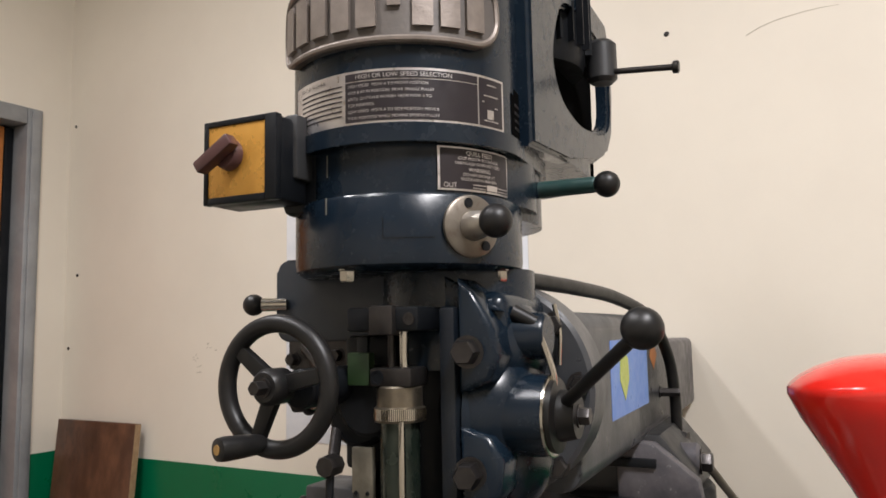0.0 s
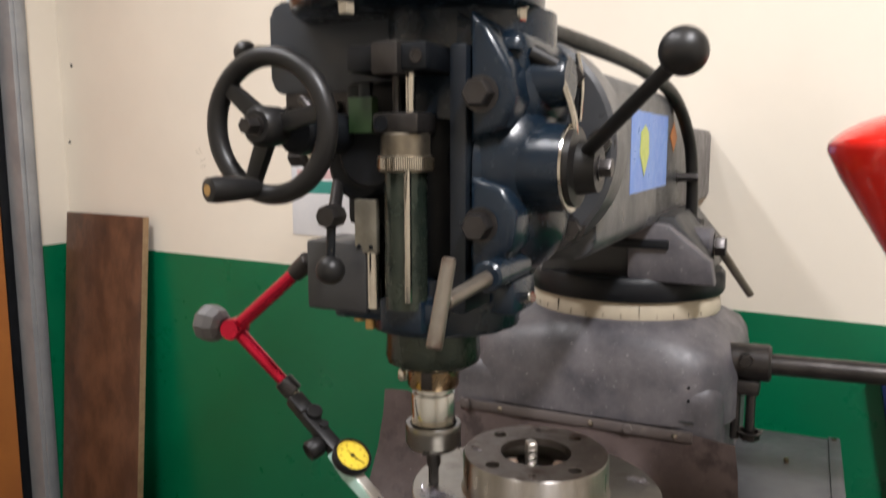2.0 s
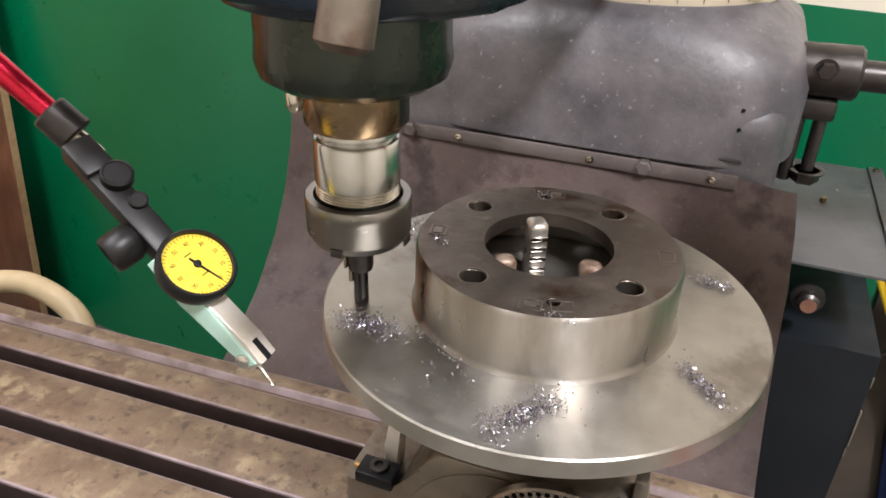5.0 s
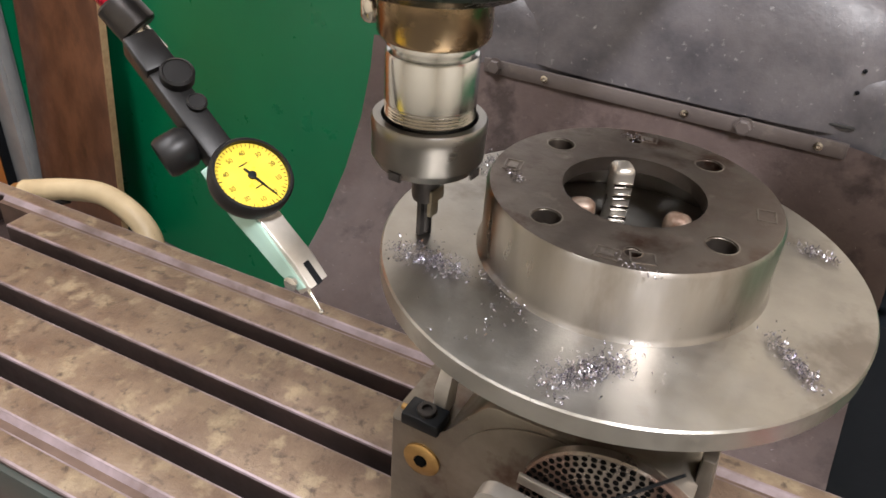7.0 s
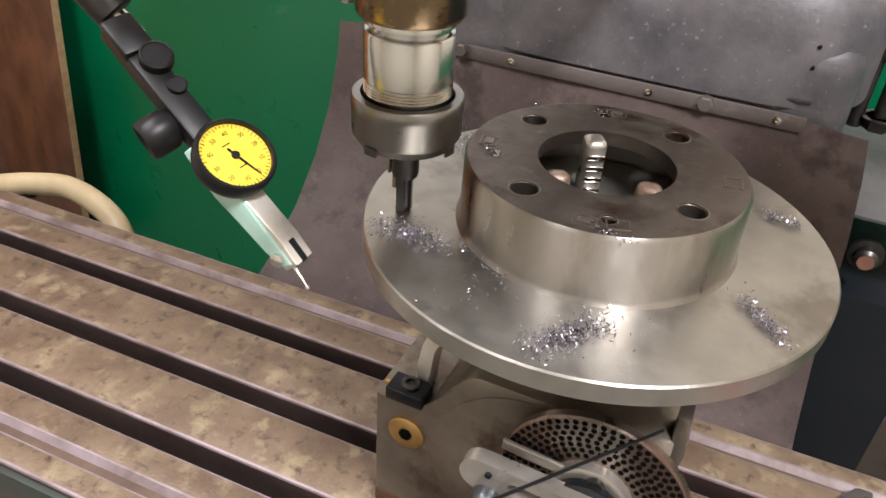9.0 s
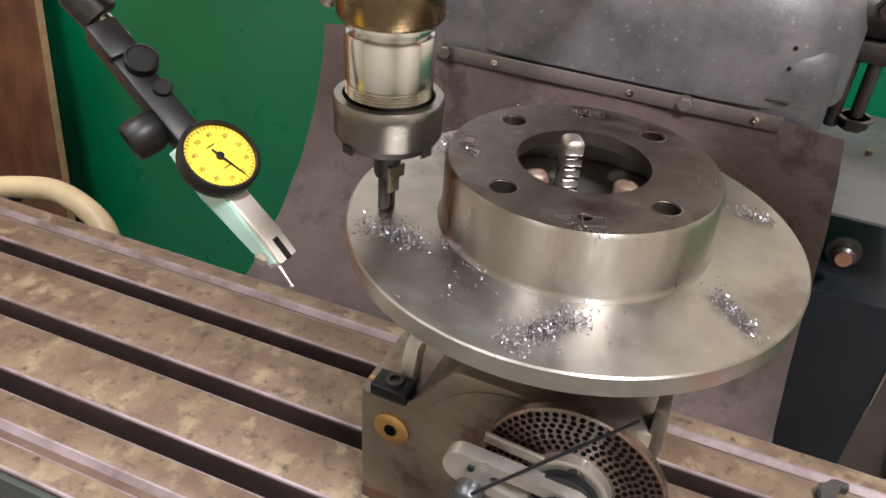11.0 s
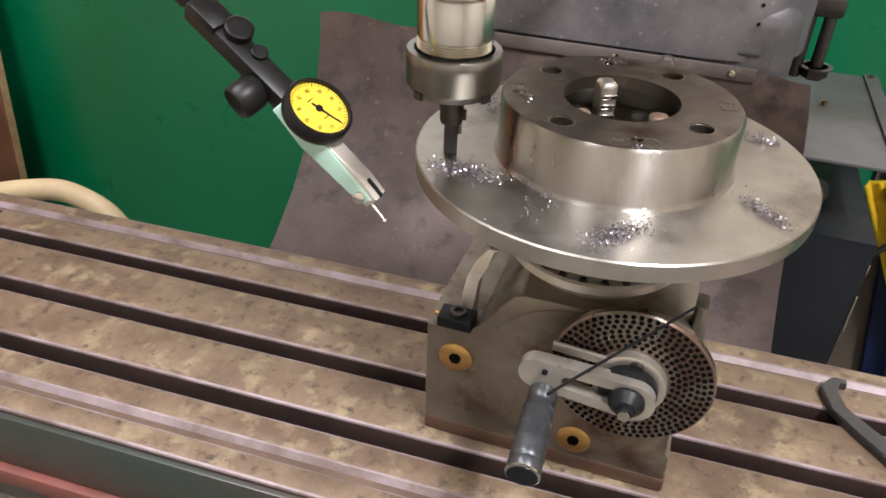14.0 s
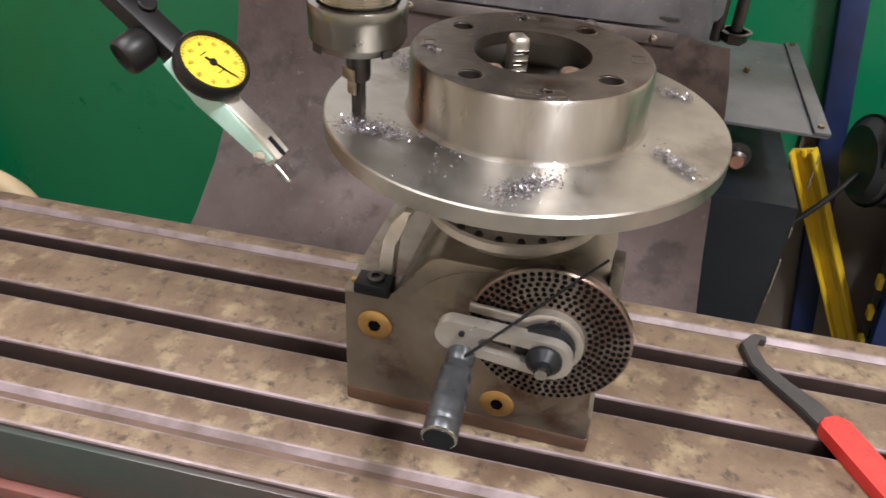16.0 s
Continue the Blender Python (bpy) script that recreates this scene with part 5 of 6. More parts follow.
def dividing_head():
    t = thing("dividing_head", 0, 0, 0.95, "worn ground-steel dividing head bolted on the machine table", "dividing head")
    bs = B()
    box(bs, -0.090, 0.068, -0.056, 0.062, 0.0, 0.012, 0.002)
    part("base", bs, M_RUST, t, "rusty steel foot")
    body = B()
    prism(body, [(-0.090, 0.010), (0.0672, 0.010), (0.0672, 0.030), (0.062, 0.034), (0.062, 0.122), (0.05, 0.127), (-0.032, 0.127), (-0.038, 0.1245), (-0.0475, 0.113), (-0.0560, 0.0965), (-0.060, 0.0925), (-0.090, 0.0915)],
          -0.0555, 0.058, Matrix(((1, 0, 0, 0), (0, 0, 1, 0), (0, 1, 0, 0), (0, 0, 0, 1))), 0.002)
    bmesh.ops.recalc_face_normals(body, faces=body.faces)
    part("body", body, M_GROUND, t, "ground steel body with oil stains")
    part("swivel_drum", lathe(B(), [(0.055, 0), (0.055, 0.0008), (0.053, 0.0012)], 72, along((0.0, -0.0555, 0.069), (0.0, -0.2, 0.069))), M_GROUND2, t, "round swivel face")
    horn = B()
    left = [(-0.0725, 0.094), (-0.0720, 0.108), (-0.0700, 0.122), (-0.0655, 0.135), (-0.0580, 0.145)]
    right = [(-0.0520, 0.145), (-0.0590, 0.133), (-0.0625, 0.121), (-0.0640, 0.108), (-0.0645, 0.094)]
    prism(horn, left + right, -0.0435, -0.031, Matrix(((1, 0, 0, 0), (0, 0, 1, 0), (0, 1, 0, 0), (0, 0, 0, 1))), 0.0015)
    bmesh.ops.recalc_face_normals(horn, faces=horn.faces)
    part("clamp_horn", horn, M_RIM, t, "bright curved clamp strap")
    hr = B()
    prism(hr, [(0.060, 0.09), (0.0655, 0.092), (0.068, 0.115), (0.066, 0.138), (0.060, 0.138)], -0.046, -0.030, Matrix(((1, 0, 0, 0), (0, 0, 1, 0), (0, 1, 0, 0), (0, 0, 0, 1))), 0.002)
    bmesh.ops.recalc_face_normals(hr, faces=hr.faces)
    part("clamp_horn", hr, M_GROUND, t, "bright curved clamp strap")
    cb = part("clamp_block", box(B(), -0.0830, -0.0612, -0.0585, -0.044, 0.0920, 0.1000, 0.0012), M_BLACKP, t, "black oxide clamp block")
    part("cap_screw", lathe(B(), [(0.0052, 0), (0.0052, 0.0020), (0.0048, 0.0024), (0.0028, 0.0024), (0.0026, 0.0006), (0, 0.0006)], 24, pose(-0.0715, -0.0510, 0.1000)), M_DARKST, cb)
    part("strap_pin", rod(B(), (-0.0825, -0.050, 0.0955), (-0.0865, -0.050, 0.0955), 0.0018), M_BRASS, t)
    for x, z in ((-0.0703, 0.0690), (0.0092, 0.0265)):
        p = part("oil_plug", lathe(B(), [(0.0108, 0), (0.0108, 0.0012), (0.0098, 0.0020), (0.0040, 0.0020), (0.0036, 0.0006), (0, 0.0006)], 32, along((x, -0.0555, z), (x, -0.2, z))), M_BRASS, t, "brass oil plug with a hexagon socket")
        part("socket", lathe(B(), [(0.0037, 0), (0.0037, 0.0029), (0.0, 0.0029)], 6, along((x, -0.0555, z), (x, -0.2, z))), M_HOLESHADE, p)
    # index plate and crank
    c = Vector((0.0335, -0.0555, 0.104))
    part("worm_boss", lathe(B(), [(0.030, 0), (0.028, 0.015)], 40, along(c, c + Vector((0, -1, 0)))), M_GROUND, t)
    ip = part("index_plate", lathe(B(), [(0.0430, 0.0145), (0.0443, 0.0155), (0.0443, 0.0195), (0.0433, 0.0205), (0.0, 0.0205)], 96, along(c, c + Vector((0, -1, 0)))), M_PLATE, t, "oily steel index plate with rings of holes")
    # Index holes are thin discs whose black colour stands for shade.
    hb = B()
    for i, r in enumerate((0.0416, 0.0384, 0.0352, 0.0320, 0.0288, 0.0256, 0.0224)):
        n = int(2 * math.pi * r / 0.0041)
        for k in range(n):
            a = 2 * math.pi * k / n + i * i * 0.61
            lathe(hb, [(0.00138, 0.0205), (0.00138, 0.0208)], 7, along(c, c + Vector((0, -1, 0))) @ Matrix.Translation((r * math.cos(a), r * math.sin(a), 0)))
    tagged(part("hole_pattern", hb, M_HOLESHADE, ip), kind="stuff")
    f = Vector((0, -1, 0))
    hubp = part("crank_hub", lathe(B(), [(0.0195, 0.0205), (0.0195, 0.026), (0.0180, 0.0265), (0.0165, 0.0265)], 44, along(c, c + f)), M_ARM, t)
    part("sector_hub", lathe(B(), [(0.0155, 0.0275), (0.0155, 0.032)], 36, along(c, c + f)), M_BLACKP, hubp)
    part("sector_arm", box(B(), -0.044, 0.0, -0.0245, -0.0225, 0.007, 0.013, 0.0005, m=Matrix.Translation(c) @ pose(0, 0, 0, 0, 4, 0)), M_ARM, t, "steel sector arm")
    part("sector_screw", rod(B(), c + Vector((0.002, -0.026, 0.0135)), c + Vector((0.002, -0.0295, 0.0135)), 0.0042), M_DARKST, t)
    part("pointer_wire", rod(B(), c + Vector((-0.040, -0.044, -0.004)), c + Vector((0.022, -0.034, 0.066)), 0.0009, 0.0007, 8), M_BLACKP, t, "thin black spring wire")
    # slotted crank arm, turned on its pin
    ox, oz = -0.0165, 0.0005
    arm = B()
    A = Matrix.Translation(c + Vector((ox, -0.034, oz))) @ pose(0, 0, 0, 90, 0, 0) @ pose(0, 0, 0, 0, 0, -4)
    out = hull2([(-0.032, 0, 0.0095), (0.020, 0, 0.0118)], 40)
    inn = hull2([(-0.014, 0, 0.0042), (0.018, 0, 0.0056)], 40)
    lo, hi = [], []
    for z in (-0.004, 0.004):
        vo = [arm.verts.new((x, y, z)) for x, y in out]
        vi = [arm.verts.new((x, y, z)) for x, y in inn]
        es = [arm.edges.new((l[k], l[(k + 1) % len(l)])) for l in (vo, vi) for k in range(len(l))]
        bmesh.ops.triangle_fill(arm, use_beauty=True, use_dissolve=False, edges=es)
        lo.append(vo)
        hi.append(vi)
    for a, b in (lo, hi):
        for k in range(len(a)):
            arm.faces.new((a[k], a[(k + 1) % len(a)], b[(k + 1) % len(b)], b[k]))
    bmesh.ops.recalc_face_normals(arm, faces=arm.faces)
    bmesh.ops.transform(arm, matrix=A, verts=arm.verts)
    crank = part("crank_arm", arm, M_ARM, t, "slotted bright steel crank arm", 30)
    cn = c + Vector((0.0005, -0.038, -0.0002))
    part("crank_nut", lathe(B(), [(0.0095, 0), (0.0095, 0.002), (0.0055, 0.007), (0.0040, 0.0075), (0.0040, 0.010)], 28, along(cn, cn + f)), M_BLACKP, crank, "", 20)
    part("nut_tip", rod(B(), cn + f * 0.010, cn + f * 0.012, 0.0032), M_STEEL, crank)
    h0 = c + Vector((-0.043, -0.034, -0.009))
    h1 = h0 + Vector((0.002, -0.060, -0.010)).normalized() * 0.068
    hd = part("crank_handle", lathe(B(), [(0.0070, 0.0), (0.0078, 0.002), (0.0078, 0.009), (0.0068, 0.0105), (0.0068, 0.0120), (0.0082, 0.014), (0.0090, 0.046), (0.0087, 0.047), (0.0083, 0.0475), (0.0083, 0.0485), (0.0090, 0.0492), (0.0090, 0.0545), (0.0082, 0.0555)], 40, along(h0, h1)), M_KNURL, t, "grey knurled steel handle")
    kn = B()
    hm = along(h0, h1)
    part("end_ring", lathe(B(), [(0.0082, 0.0548), (0.0092, 0.0548), (0.0092, 0.0556), (0.0082, 0.0560)], 40, hm), M_STEEL, hd, "bright worn ring")
    part("end_cap", lathe(B(), [(0.0080, 0.0555), (0.0080, 0.0565), (0.0, 0.0565)], 36, hm), M_BLACKP, hd, "flat black end")
    for k in range(36):
        for s in (-1, 1):
            a = 2 * math.pi * k / 36
            pts = [hm @ Vector(((0.0084 + 0.0006 * u) * math.cos(a + s * u * 2.2), (0.0084 + 0.0006 * u) * math.sin(a + s * u * 2.2), 0.0155 + 0.029 * u)) for u in (0, 0.33, 0.67, 1)]
            sweep_lite(kn, pts, 0.00032)
    tagged(part("knurling", kn, M_KNURL, hd), kind="stuff")
    part("arm_pin", rod(B(), c + Vector((-0.0435, -0.038, 0.0062)), c + Vector((-0.0435, -0.0395, 0.0062)), 0.0016), M_BLACKP, crank)


def sweep_lite(bm, pts, r):
    """A fine three-sided ridge through pts."""
    rings = []
    for k, p in enumerate(pts):
        d = (pts[min(k + 1, len(pts) - 1)] - pts[max(k - 1, 0)]).normalized()
        u = d.orthogonal().normalized()
        w = d.cross(u)
        rings.append([bm.verts.new(p + r * (math.cos(q) * u + math.sin(q) * w)) for q in (0, 2.094, 4.189)])
    for a, b in zip(rings, rings[1:]):
        for j in range(3):
            bm.faces.new((a[j], a[(j + 1) % 3], b[(j + 1) % 3], b[j]))


def indicator():
    t = thing("dial_indicator", -0.17, -0.10, 1.345, "lever dial test indicator on a red articulated arm", "dial indicator")
    o = Vector((-0.17, -0.10, 1.345))
    V = lambda *p: Vector(p) - o
    base = V(-0.166, -0.100, 1.352)
    el = V(-0.244, -0.104, 1.287)
    j2 = V(-0.203, -0.090, 1.240)
    part("clamp_socket", rod(B(), base, base + (el - base) * 0.20, 0.0085, 0.0075, bevel=0.001), M_DARKST, t)
    part("upper_arm", rod(B(), base + (el - base) * 0.18, el, 0.0058, 0.0062), M_REDAN, t, "red anodised tube")
    k = part("elbow", lathe(B(), [(0.0085, -0.010), (0.0095, -0.008), (0.0095, 0.008), (0.0085, 0.010)], 28, along(el, el + Vector((0.15, -1, 0.1)))), M_REDAN, t)
    kk = el + Vector((-0.012, 0, 0.001))
    kb = part("clamp_knob", lathe(B(), [(0.008, 0.0), (0.014, 0.004), (0.0165, 0.012), (0.0165, 0.020), (0.014, 0.0235), (0, 0.0235)], 9, along(kk, kk + Vector((-1, -0.05, 0.1)))), M_DARKKNOB, t, "dark lobed clamp knob", 15)
    part("knob_stem", rod(B(), el, kk, 0.006), M_BLACKP, kb)
    part("lower_arm", rod(B(), el, j2, 0.0060, 0.0052), M_REDAN, t, "red anodised tube")
    d2 = (j2 - el).normalized()
    part("socket", rod(B(), j2 - d2 * 0.003, j2 + d2 * 0.012, 0.0085, 0.0088, seg=28, bevel=0.001), M_DARKST, t)
    part("ball_neck", rod(B(), j2 + d2 * 0.010, j2 + d2 * 0.024, 0.0038), M_STEEL, t)
    # fine-adjust clamp body
    c0, c1 = V(-0.190, -0.093, 1.227), V(-0.140, -0.104, 1.195)
    ax = (c1 - c0).normalized()
    fr = Vector((0.57, -0.34, 0.74))
    fr = (fr - ax * fr.dot(ax)).normalized()
    sd = fr.cross(ax)
    F = Matrix((ax, sd, fr)).transposed().to_4x4()
    F.translation = c0
    n = (c1 - c0).length
    cb = part("clamp_body", box(B(), -0.004, n, -0.006, 0.006, -0.007, 0.004, 0.0015, m=F), M_CLAMP, t, "black fine-adjust clamp body")
    part("clamp_jaw", box(B(), -0.002, 0.016, -0.0068, 0.0068, 0.0005, 0.0065, 0.0015, m=F), M_CLAMP, cb)
    for s, rr in ((0.022, 0.0068), (0.036, 0.0040)):
        p = F @ Vector((s, 0.003, 0.003))
        part("clamp_screw", lathe(B(), [(rr * 0.7, 0), (rr, 0.001), (rr, rr * 0.75), (rr * 0.85, rr * 0.85), (rr * 0.8, rr * 0.78), (0, rr * 0.78)], 28, along(p, p + fr)), M_CLAMP, cb)
    p = F @ Vector((0.046, -0.004, -0.004))
    q = p - sd * 0.02 - fr * 0.004
    part("side_knob", lathe(B(), [(0.006, 0), (0.0085, 0.004), (0.0085, 0.013), (0.0075, 0.015), (0.006, 0.0135), (0, 0.013)], 28, along(p, q)), M_CLAMP, cb)
    # gauge body, dial, stem and stylus
    dc = V(-0.1250, -0.107, 1.1920)
    tip = V(-0.0900, -0.111, 1.1445)
    pv = V(-0.0945, -0.1075, 1.1585)
    bx = (pv - dc).normalized()
    bf = Vector((0.77, 0.076, 0.634))
    bf = (bf - bx * bf.dot(bx)).normalized()
    bs = bf.cross(bx)
    G = Matrix((bx, bs, bf)).transposed().to_4x4()
    G.translation = dc
    L = (pv - dc).length
    X = G @ Matrix(((1, 0, 0, 0), (0, 0, 1, 0), (0, 1, 0, 0), (0, 0, 0, 1)))
    gb = prism(B(), [(-0.013, -0.0140), (0.008, -0.0150), (L - 0.008, -0.0100), (L + 0.001, -0.0075), (L + 0.0015, -0.0035), (0.010, -0.0040), (-0.013, -0.0040)], -0.0062, 0.0062, X, 0.0008)
    bmesh.ops.recalc_face_normals(gb, faces=gb.faces)
    body = part("gauge_body", gb, M_SEAGREEN, t, "pale sea-green gauge body")
    gn = prism(B(), [(0.013, -0.0045), (L - 0.006, -0.0095), (L + 0.003, -0.0085), (L + 0.003, -0.0012), (L - 0.008, -0.0012), (0.013, -0.0030)], -0.0050, 0.0066, X, 0.0008)
    bmesh.ops.recalc_face_normals(gn, faces=gn.faces)
    part("gauge_nose", gn, M_RIM, body)
    part("nose_slot", box(B(), L - 0.007, L + 0.0035, -0.0012, 0.0022, -0.0085, -0.0008, 0.0003, m=G), M_BLACKP, body)
    part("pivot_screw", lathe(B(), [(0.003, 0), (0.003, 0.0015), (0.0015, 0.002), (0, 0.002)], 18, along(G @ Vector((L - 0.003, -0.0062, -0.007)), G @ Vector((L - 0.003, -0.02, -0.007)))), M_CHROME, body)
    gx = bx
    nf = Vector((0.561, -0.198, 0.788)).normalized()
    gx = (bx - nf * bx.dot(nf)).normalized()
    D = Matrix((gx, nf.cross(gx), nf)).transposed().to_4x4()
    D.translation = dc + nf * 0.001
    G = D
    bez = part("bezel", lathe(B(), [(0.0138, -0.006), (0.0158, -0.004), (0.0163, -0.001), (0.0163, 0.003), (0.0154, 0.0042), (0.0144, 0.0042), (0.0142, 0.0020)], 64, G, False), M_CLAMP, t, "black bezel ring")
    face = part("dial_face", lathe(B(), [(0.0145, 0.0), (0.0145, 0.0019), (0, 0.0019)], 56, G), M_DIAL, bez, "yellow dial face")
    mk = B()
    for i in range(50):
        a = 2 * math.pi * i / 50
        box(mk, 0.0120 if i % 5 == 0 else 0.0128, 0.0139, -0.00012, 0.00012, 0.0019, 0.0021, m=G @ Matrix.Rotation(a, 4, "Z"))
    part("dial_marks", mk, M_BLACKP, face)
    nums = []
    for i, s in enumerate(("0", "10", "20", "30", "40", "50", "40", "30", "20", "10")):
        a = -2 * math.pi * i / 10 + 0.35
        x, y = 0.0102 * math.cos(a), 0.0102 * math.sin(a)
        nums.append(text_faces(s, 0.0027, lambda u, v, x=x, y=y: G @ Vector((x - v + 0.0012, y + u, 0.0021)), "CENTER"))
    for r0, w in ((-0.0055, 0.004), (0.0050, 0.0045)):
        b = B()
        box(b, r0 - 0.00022, r0 + 0.00022, -w / 2, w / 2, 0.0019, 0.0021, m=G)
        nums.append(b)
    part("dial_numbers", merged(nums), M_BLACKP, face)
    nd = B()
    prism(nd, [(-0.004, -0.0004), (0.0, -0.0005), (0.0122, -0.00012), (0.0122, 0.00012), (0.0, 0.0005), (-0.004, 0.0004)], 0.0024, 0.0028, G @ Matrix.Rotation(radians(14), 4, "Z"))
    lathe(nd, [(0.0016, 0.0020), (0.0016, 0.0032), (0, 0.0034)], 16, G)
    part("needle", nd, M_BLACKP, face)
    t.matrix_world = Matrix.Translation(Vector((0.054, -0.301, 1.338)) * -0.035 + Vector((-0.0026, 0.002, 0.0013))) @ Matrix.Scale(1.035, 4) @ t.matrix_world
    sty = part("stylus", rod(B(), pv - bf * 0.008, tip, 0.0011, 0.0005, 12), M_CHROME, t, "fine steel stylus with a ball tip")
    part("tip_ball", ball(B(), tip, 0.0011, 12), M_CHROME, sty)


def spanner():
    t = thing("hook_spanner", 0.20, 0.03, 0.950, "black hook spanner with a red dipped handle on the table", "spanner")
    o = Vector((0.20, 0.03, 0.95))
    line = [(0.181, 0.090), (0.1745, 0.078), (0.180, 0.058), (0.196, 0.040), (0.211, 0.026), (0.224, 0.008)]
    wid = [0.0035, 0.0058, 0.0062, 0.0068, 0.0085, 0.0088]
    bm = B()
    rows = []
    for k, (x, y) in enumerate(line):
        a, b = Vector(line[max(k - 1, 0)]), Vector(line[min(k + 1, len(line) - 1)])
        d = (b - a).normalized()
        nrm = Vector((-d.y, d.x)) * wid[k]
        rows.append([bm.verts.new((x + s * nrm.x - o.x, y + s * nrm.y - o.y, z)) for s, z in ((-1, 0.0), (1, 0.0), (1, 0.0065), (-1, 0.0065))])
    for p, q in zip(rows, rows[1:]):
        for j in range(4):
            bm.faces.new((p[j], p[(j + 1) % 4], q[(j + 1) % 4], q[j]))
    bm.faces.new(rows[0])
    bm.faces.new(rows[-1])
    bmesh.ops.recalc_face_normals(bm, faces=bm.faces)
    es = [e for e in bm.edges if len(e.link_faces) == 2 and e.calc_face_angle(0) > 1.0]
    bmesh.ops.bevel(bm, geom=es, offset=0.0009, segments=2, affect="EDGES")
    part("hook", bm, M_SPAN, t, "blackened forged hook")
    part("hook_tooth", box(B(), 0.179 - o.x, 0.188 - o.x, 0.086 - o.y, 0.092 - o.y, 0.0, 0.0062, 0.001), M_SPAN, t)
    g = B()
    prism(g, rounded(0, 0.15, -0.0105, 0.0105, 0.006, 20), 0.0, 0.0095, pose(0.2205 - o.x, 0.015 - o.y, 0, 0, 0, -60), 0.002)
    part("grip", g, M_RED2, t, "red dipped plastic grip")
    p = thing("plastic_tub", 0.302, -0.035, 0.950, "pale grey plastic tub on the table", "tub")
    part("tub_body", lathe(B(), [(0.032, 0), (0.036, 0.003), (0.038, 0.03), (0.039, 0.031), (0.036, 0.031), (0.034, 0.004), (0, 0.004)], 40), M_TUB, p)


def lamp():
    t = thing("task_lamp", 0.40, 0.06, 0.950, "glossy red task lamp shade on a bent arm", "lamp")
    o = Vector((0.40, 0.06, 0.95))
    a = Vector((0.278, 0.05, 1.460)) - o
    b = Vector((0.290, 0.055, 1.330)) - o
    n = (b - a).length
    prof = [(0.062, 0.0), (0.0652, 0.003), (0.0660, 0.009), (0.0585, 0.030), (0.0440, 0.060), (0.0295, 0.090), (0.0210, 0.112), (0.0175, n), (0.0, n + 0.002)]
    shade = part("shade", lathe(B(), [(0.0, -0.017), (0.024, -0.0155), (0.043, -0.0105), (0.055, -0.0050)] + prof, 72, along(a, b), False), M_RED, t, "glossy red enamelled shade")
    part("socket_cap", lathe(B(), [(0.017, n - 0.002), (0.017, n + 0.03), (0.012, n + 0.035)], 28, along(a, b)), M_PLASTIC, t)
    e = a + (b - a) * ((n + 0.03) / n)
    part("arm", sweep(B(), [e, e + Vector((0.06, 0.0, -0.10)), Vector((0.05, 0, 0.15)), Vector((0.0, 0, 0.03))], 0.006), M_DARKST, t)
    part("magnet_base", box(B(), -0.03, 0.03, -0.03, 0.03, 0.0, 0.035, 0.004), M_PLASTIC, t)


def hose():
    pts = [(-0.72, 0.16, 0.875), (-0.655, 0.168, 0.893), (-0.60, 0.178, 0.897), (-0.535, 0.168, 0.882), (-0.508, 0.150, 0.845), (-0.50, 0.13, 0.78), (-0.50, 0.13, 0.55), (-0.47, 0.15, 0.25), (-0.45, 0.2, 0.014)]
    t = thing("coolant_hose", 0, 0, 0, "thick cream rubber hose looped behind the table", "hose")
    part("tube", sweep(B(), pts, 0.0125, 16), M_HOSE, t)
    part("nozzle", rod(B(), (-0.735, 0.158, 0.872), (-0.70, 0.162, 0.882), 0.008, 0.011), M_BRASS, t)
    part("hose_hook", sweep(B(), [(-0.66, 0.095, 0.90), (-0.66, 0.14, 0.885), (-0.655, 0.168, 0.878)], 0.003), M_DARKST, t)


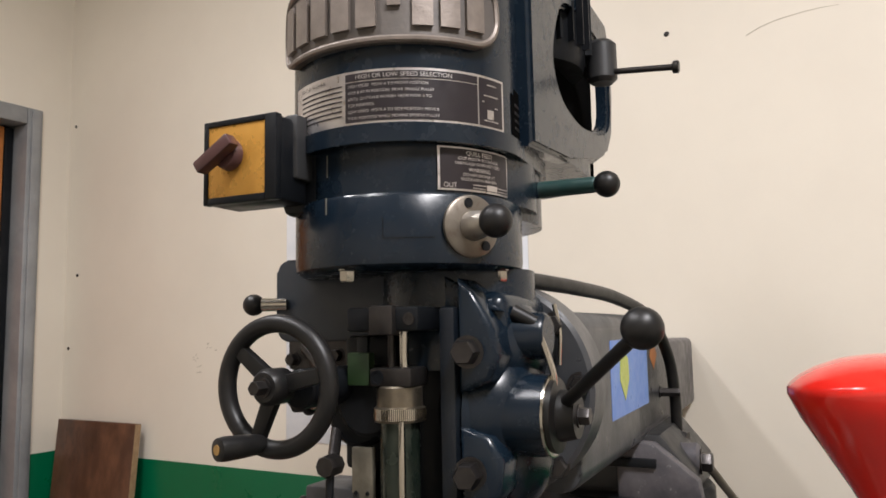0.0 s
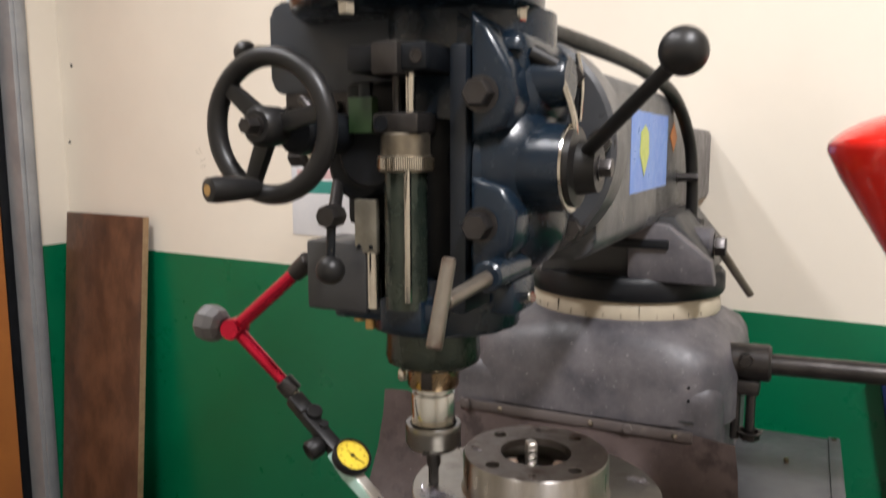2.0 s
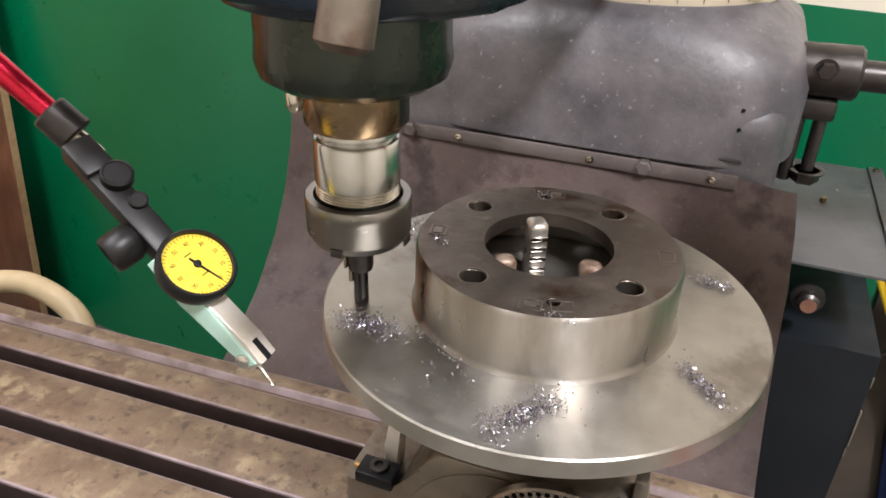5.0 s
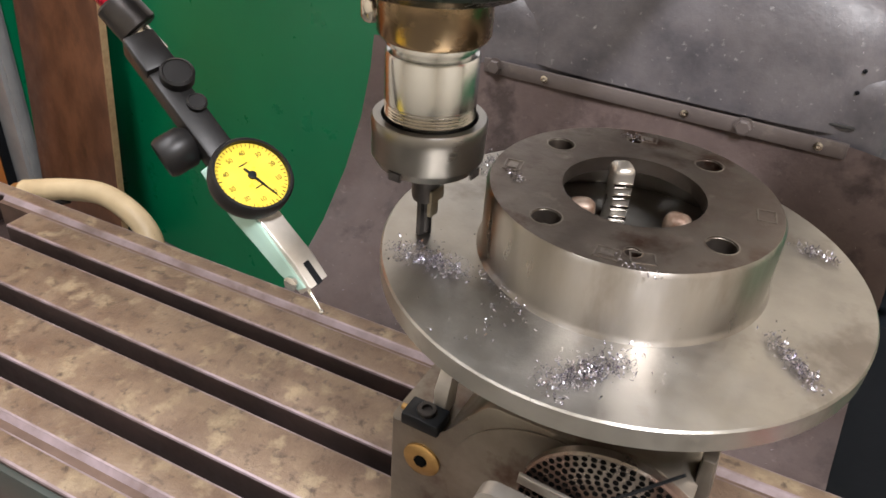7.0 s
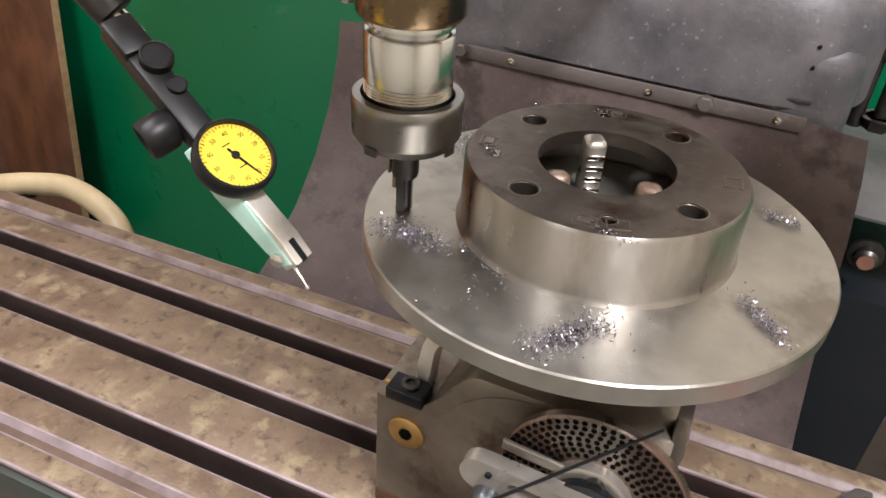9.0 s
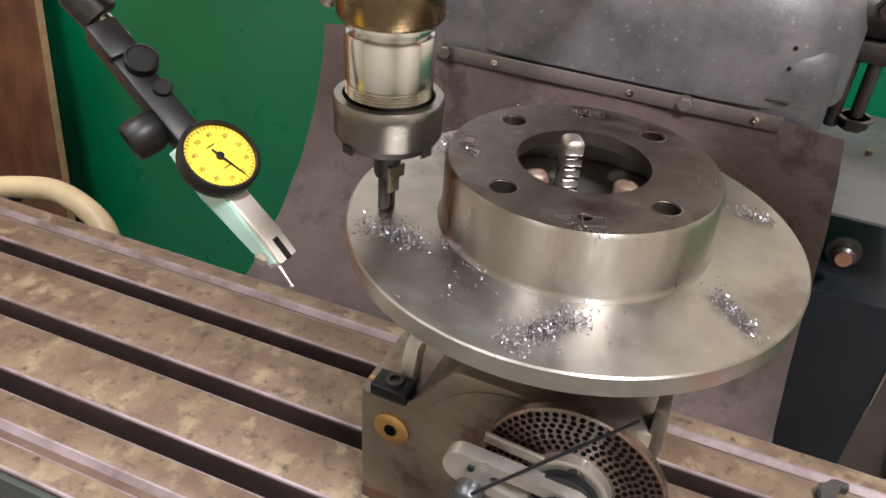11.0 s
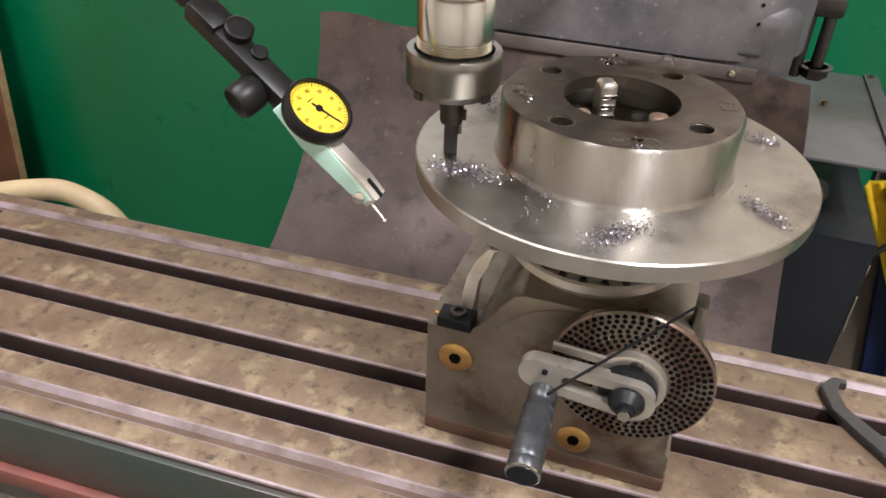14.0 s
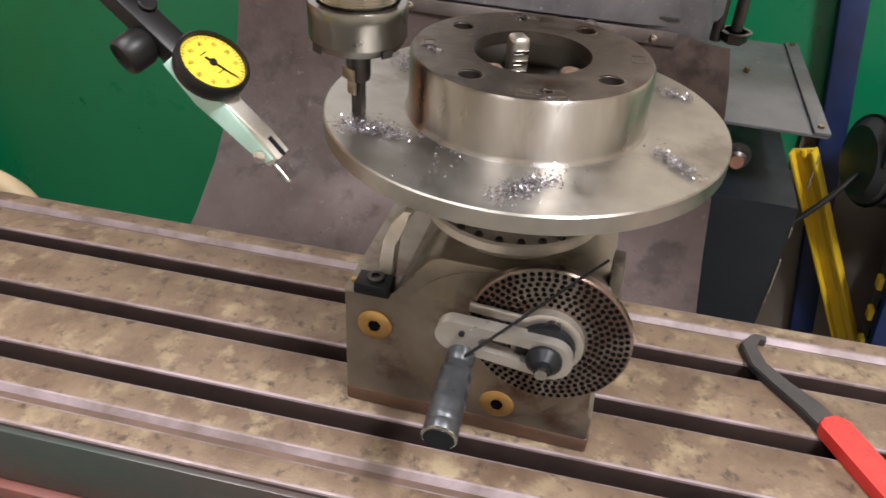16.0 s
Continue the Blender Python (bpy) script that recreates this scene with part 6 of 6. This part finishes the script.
def chips():
    rnd = random.Random(7)

    def curl(bm, p, s):
        m = Matrix.Translation(p) @ Euler((rnd.uniform(0, 6.3), rnd.uniform(0, 6.3), rnd.uniform(0, 6.3))).to_matrix().to_4x4()
        w = s * rnd.uniform(0.25, 0.5)
        n = rnd.choice((2, 3, 3, 4))
        last = None
        for k in range(n):
            a = 0.75 * k
            v = [bm.verts.new(m @ Vector((s * math.sin(a), h, s * (1 - math.cos(a))))) for h in (-w / 2, w / 2)]
            if last:
                bm.faces.new((last[0], last[1], v[1], v[0]))
            last = v

    def heap(bm, a, b, spread, n, z, high, s):
        for k in range(n):
            u = rnd.betavariate(1.6, 1.6)
            x = a[0] + (b[0] - a[0]) * u + rnd.gauss(0, spread)
            y = a[1] + (b[1] - a[1]) * u + rnd.gauss(0, spread)
            curl(bm, Vector((x, y, z + abs(rnd.gauss(0, high)) + 0.0006)), s * rnd.uniform(0.5, 1.3))

    bm = B()
    heap(bm, (-0.088, -0.060), (-0.052, -0.061), 0.0038, 760, 1.150, 0.0018, 0.00112)
    heap(bm, (0.000, -0.108), (0.024, -0.076), 0.0040, 760, 1.150, 0.0016, 0.00118)
    heap(bm, (0.066, -0.030), (0.089, -0.055), 0.0022, 430, 1.150, 0.0014, 0.00112)
    heap(bm, (0.067, 0.046), (0.088, 0.041), 0.0020, 210, 1.150, 0.0012, 0.00112)
    heap(bm, (-0.090, 0.046), (-0.074, 0.018), 0.0035, 330, 1.150, 0.0014, 0.00112)
    heap(bm, (-0.040, -0.098), (-0.022, -0.066), 0.006, 45, 1.150, 0.0003, 0.0010)
    heap(bm, (-0.05, -0.055), (-0.02, -0.069), 0.002, 80, 1.150, 0.0006, 0.0010)
    heap(bm, (-0.085, -0.02), (0.08, -0.075), 0.022, 70, 1.150, 0.0002, 0.0007)
    heap(bm, (-0.054, -0.022), (-0.044, -0.027), 0.0015, 60, 1.1825, 0.0006, 0.0010)
    heap(bm, (-0.022, 0.046), (-0.012, 0.044), 0.0015, 50, 1.1825, 0.0006, 0.0010)
    heap(bm, (0.006, -0.062), (0.026, -0.066), 0.0012, 60, 1.1825, 0.0004, 0.0008)
    solid("metal_chips", bm, M_CHIP, "small bright steel drilling chips heaped on the disc", "chips", "stuff")
    bm = B()
    for k in range(900):
        x = rnd.uniform(-0.30, 0.12)
        f = rnd.random()
        prof = [(0.318, 1.060), (0.295, 1.015), (0.262, 0.972), (0.22, 0.936), (0.17, 0.908), (0.12, 0.892)]
        j = min(int(f * 5), 4)
        g = f * 5 - j
        y = prof[j][0] * (1 - g) + prof[j + 1][0] * g
        z = prof[j][1] * (1 - g) + prof[j + 1][1] * g
        curl(bm, Vector((x, y - 0.003, z + 0.005)), rnd.uniform(0.0004, 0.0011))
    for k in range(90):
        curl(bm, Vector((rnd.gauss(0.105, 0.010), rnd.gauss(0.27, 0.015), 0.988)), 0.0012)
    for k in range(60):
        curl(bm, Vector((rnd.uniform(0.12, 0.26), rnd.uniform(0.41, 0.68), 0.9905)), rnd.uniform(0.0007, 0.0015))
    for k in range(110):
        curl(bm, Vector((rnd.uniform(-0.5, 0.3), rnd.choice((-0.128, -0.1, -0.05, 0.015, 0.065, 0.09)) + rnd.gauss(0, 0.006), 0.9508)), rnd.uniform(0.0005, 0.0012))
    for k in range(160):
        curl(bm, Vector((rnd.uniform(-0.22, 0.1), 0.3332, rnd.uniform(1.10, 1.19))), rnd.uniform(0.0006, 0.0014))
    solid("stray_chips", bm, M_CHIP, "stray steel chips scattered over cover, column and table", "chips", "stuff")


cover_sheet()
control_box()
brake_disc()
chuck()
dividing_head()
indicator()
spanner()
lamp()
hose()
chips()


# ---- what moves ----
def motions():
    """The spindle turns with its collet and cutter."""
    walk(SPINDLE, [(0.1 * k, pose(SX, SY, 1.150, 0, 0, START + TURN_STEP * k)) for k in range(161)])


START, TURN_STEP = 18.0, 80.0 / 3.0
motions()
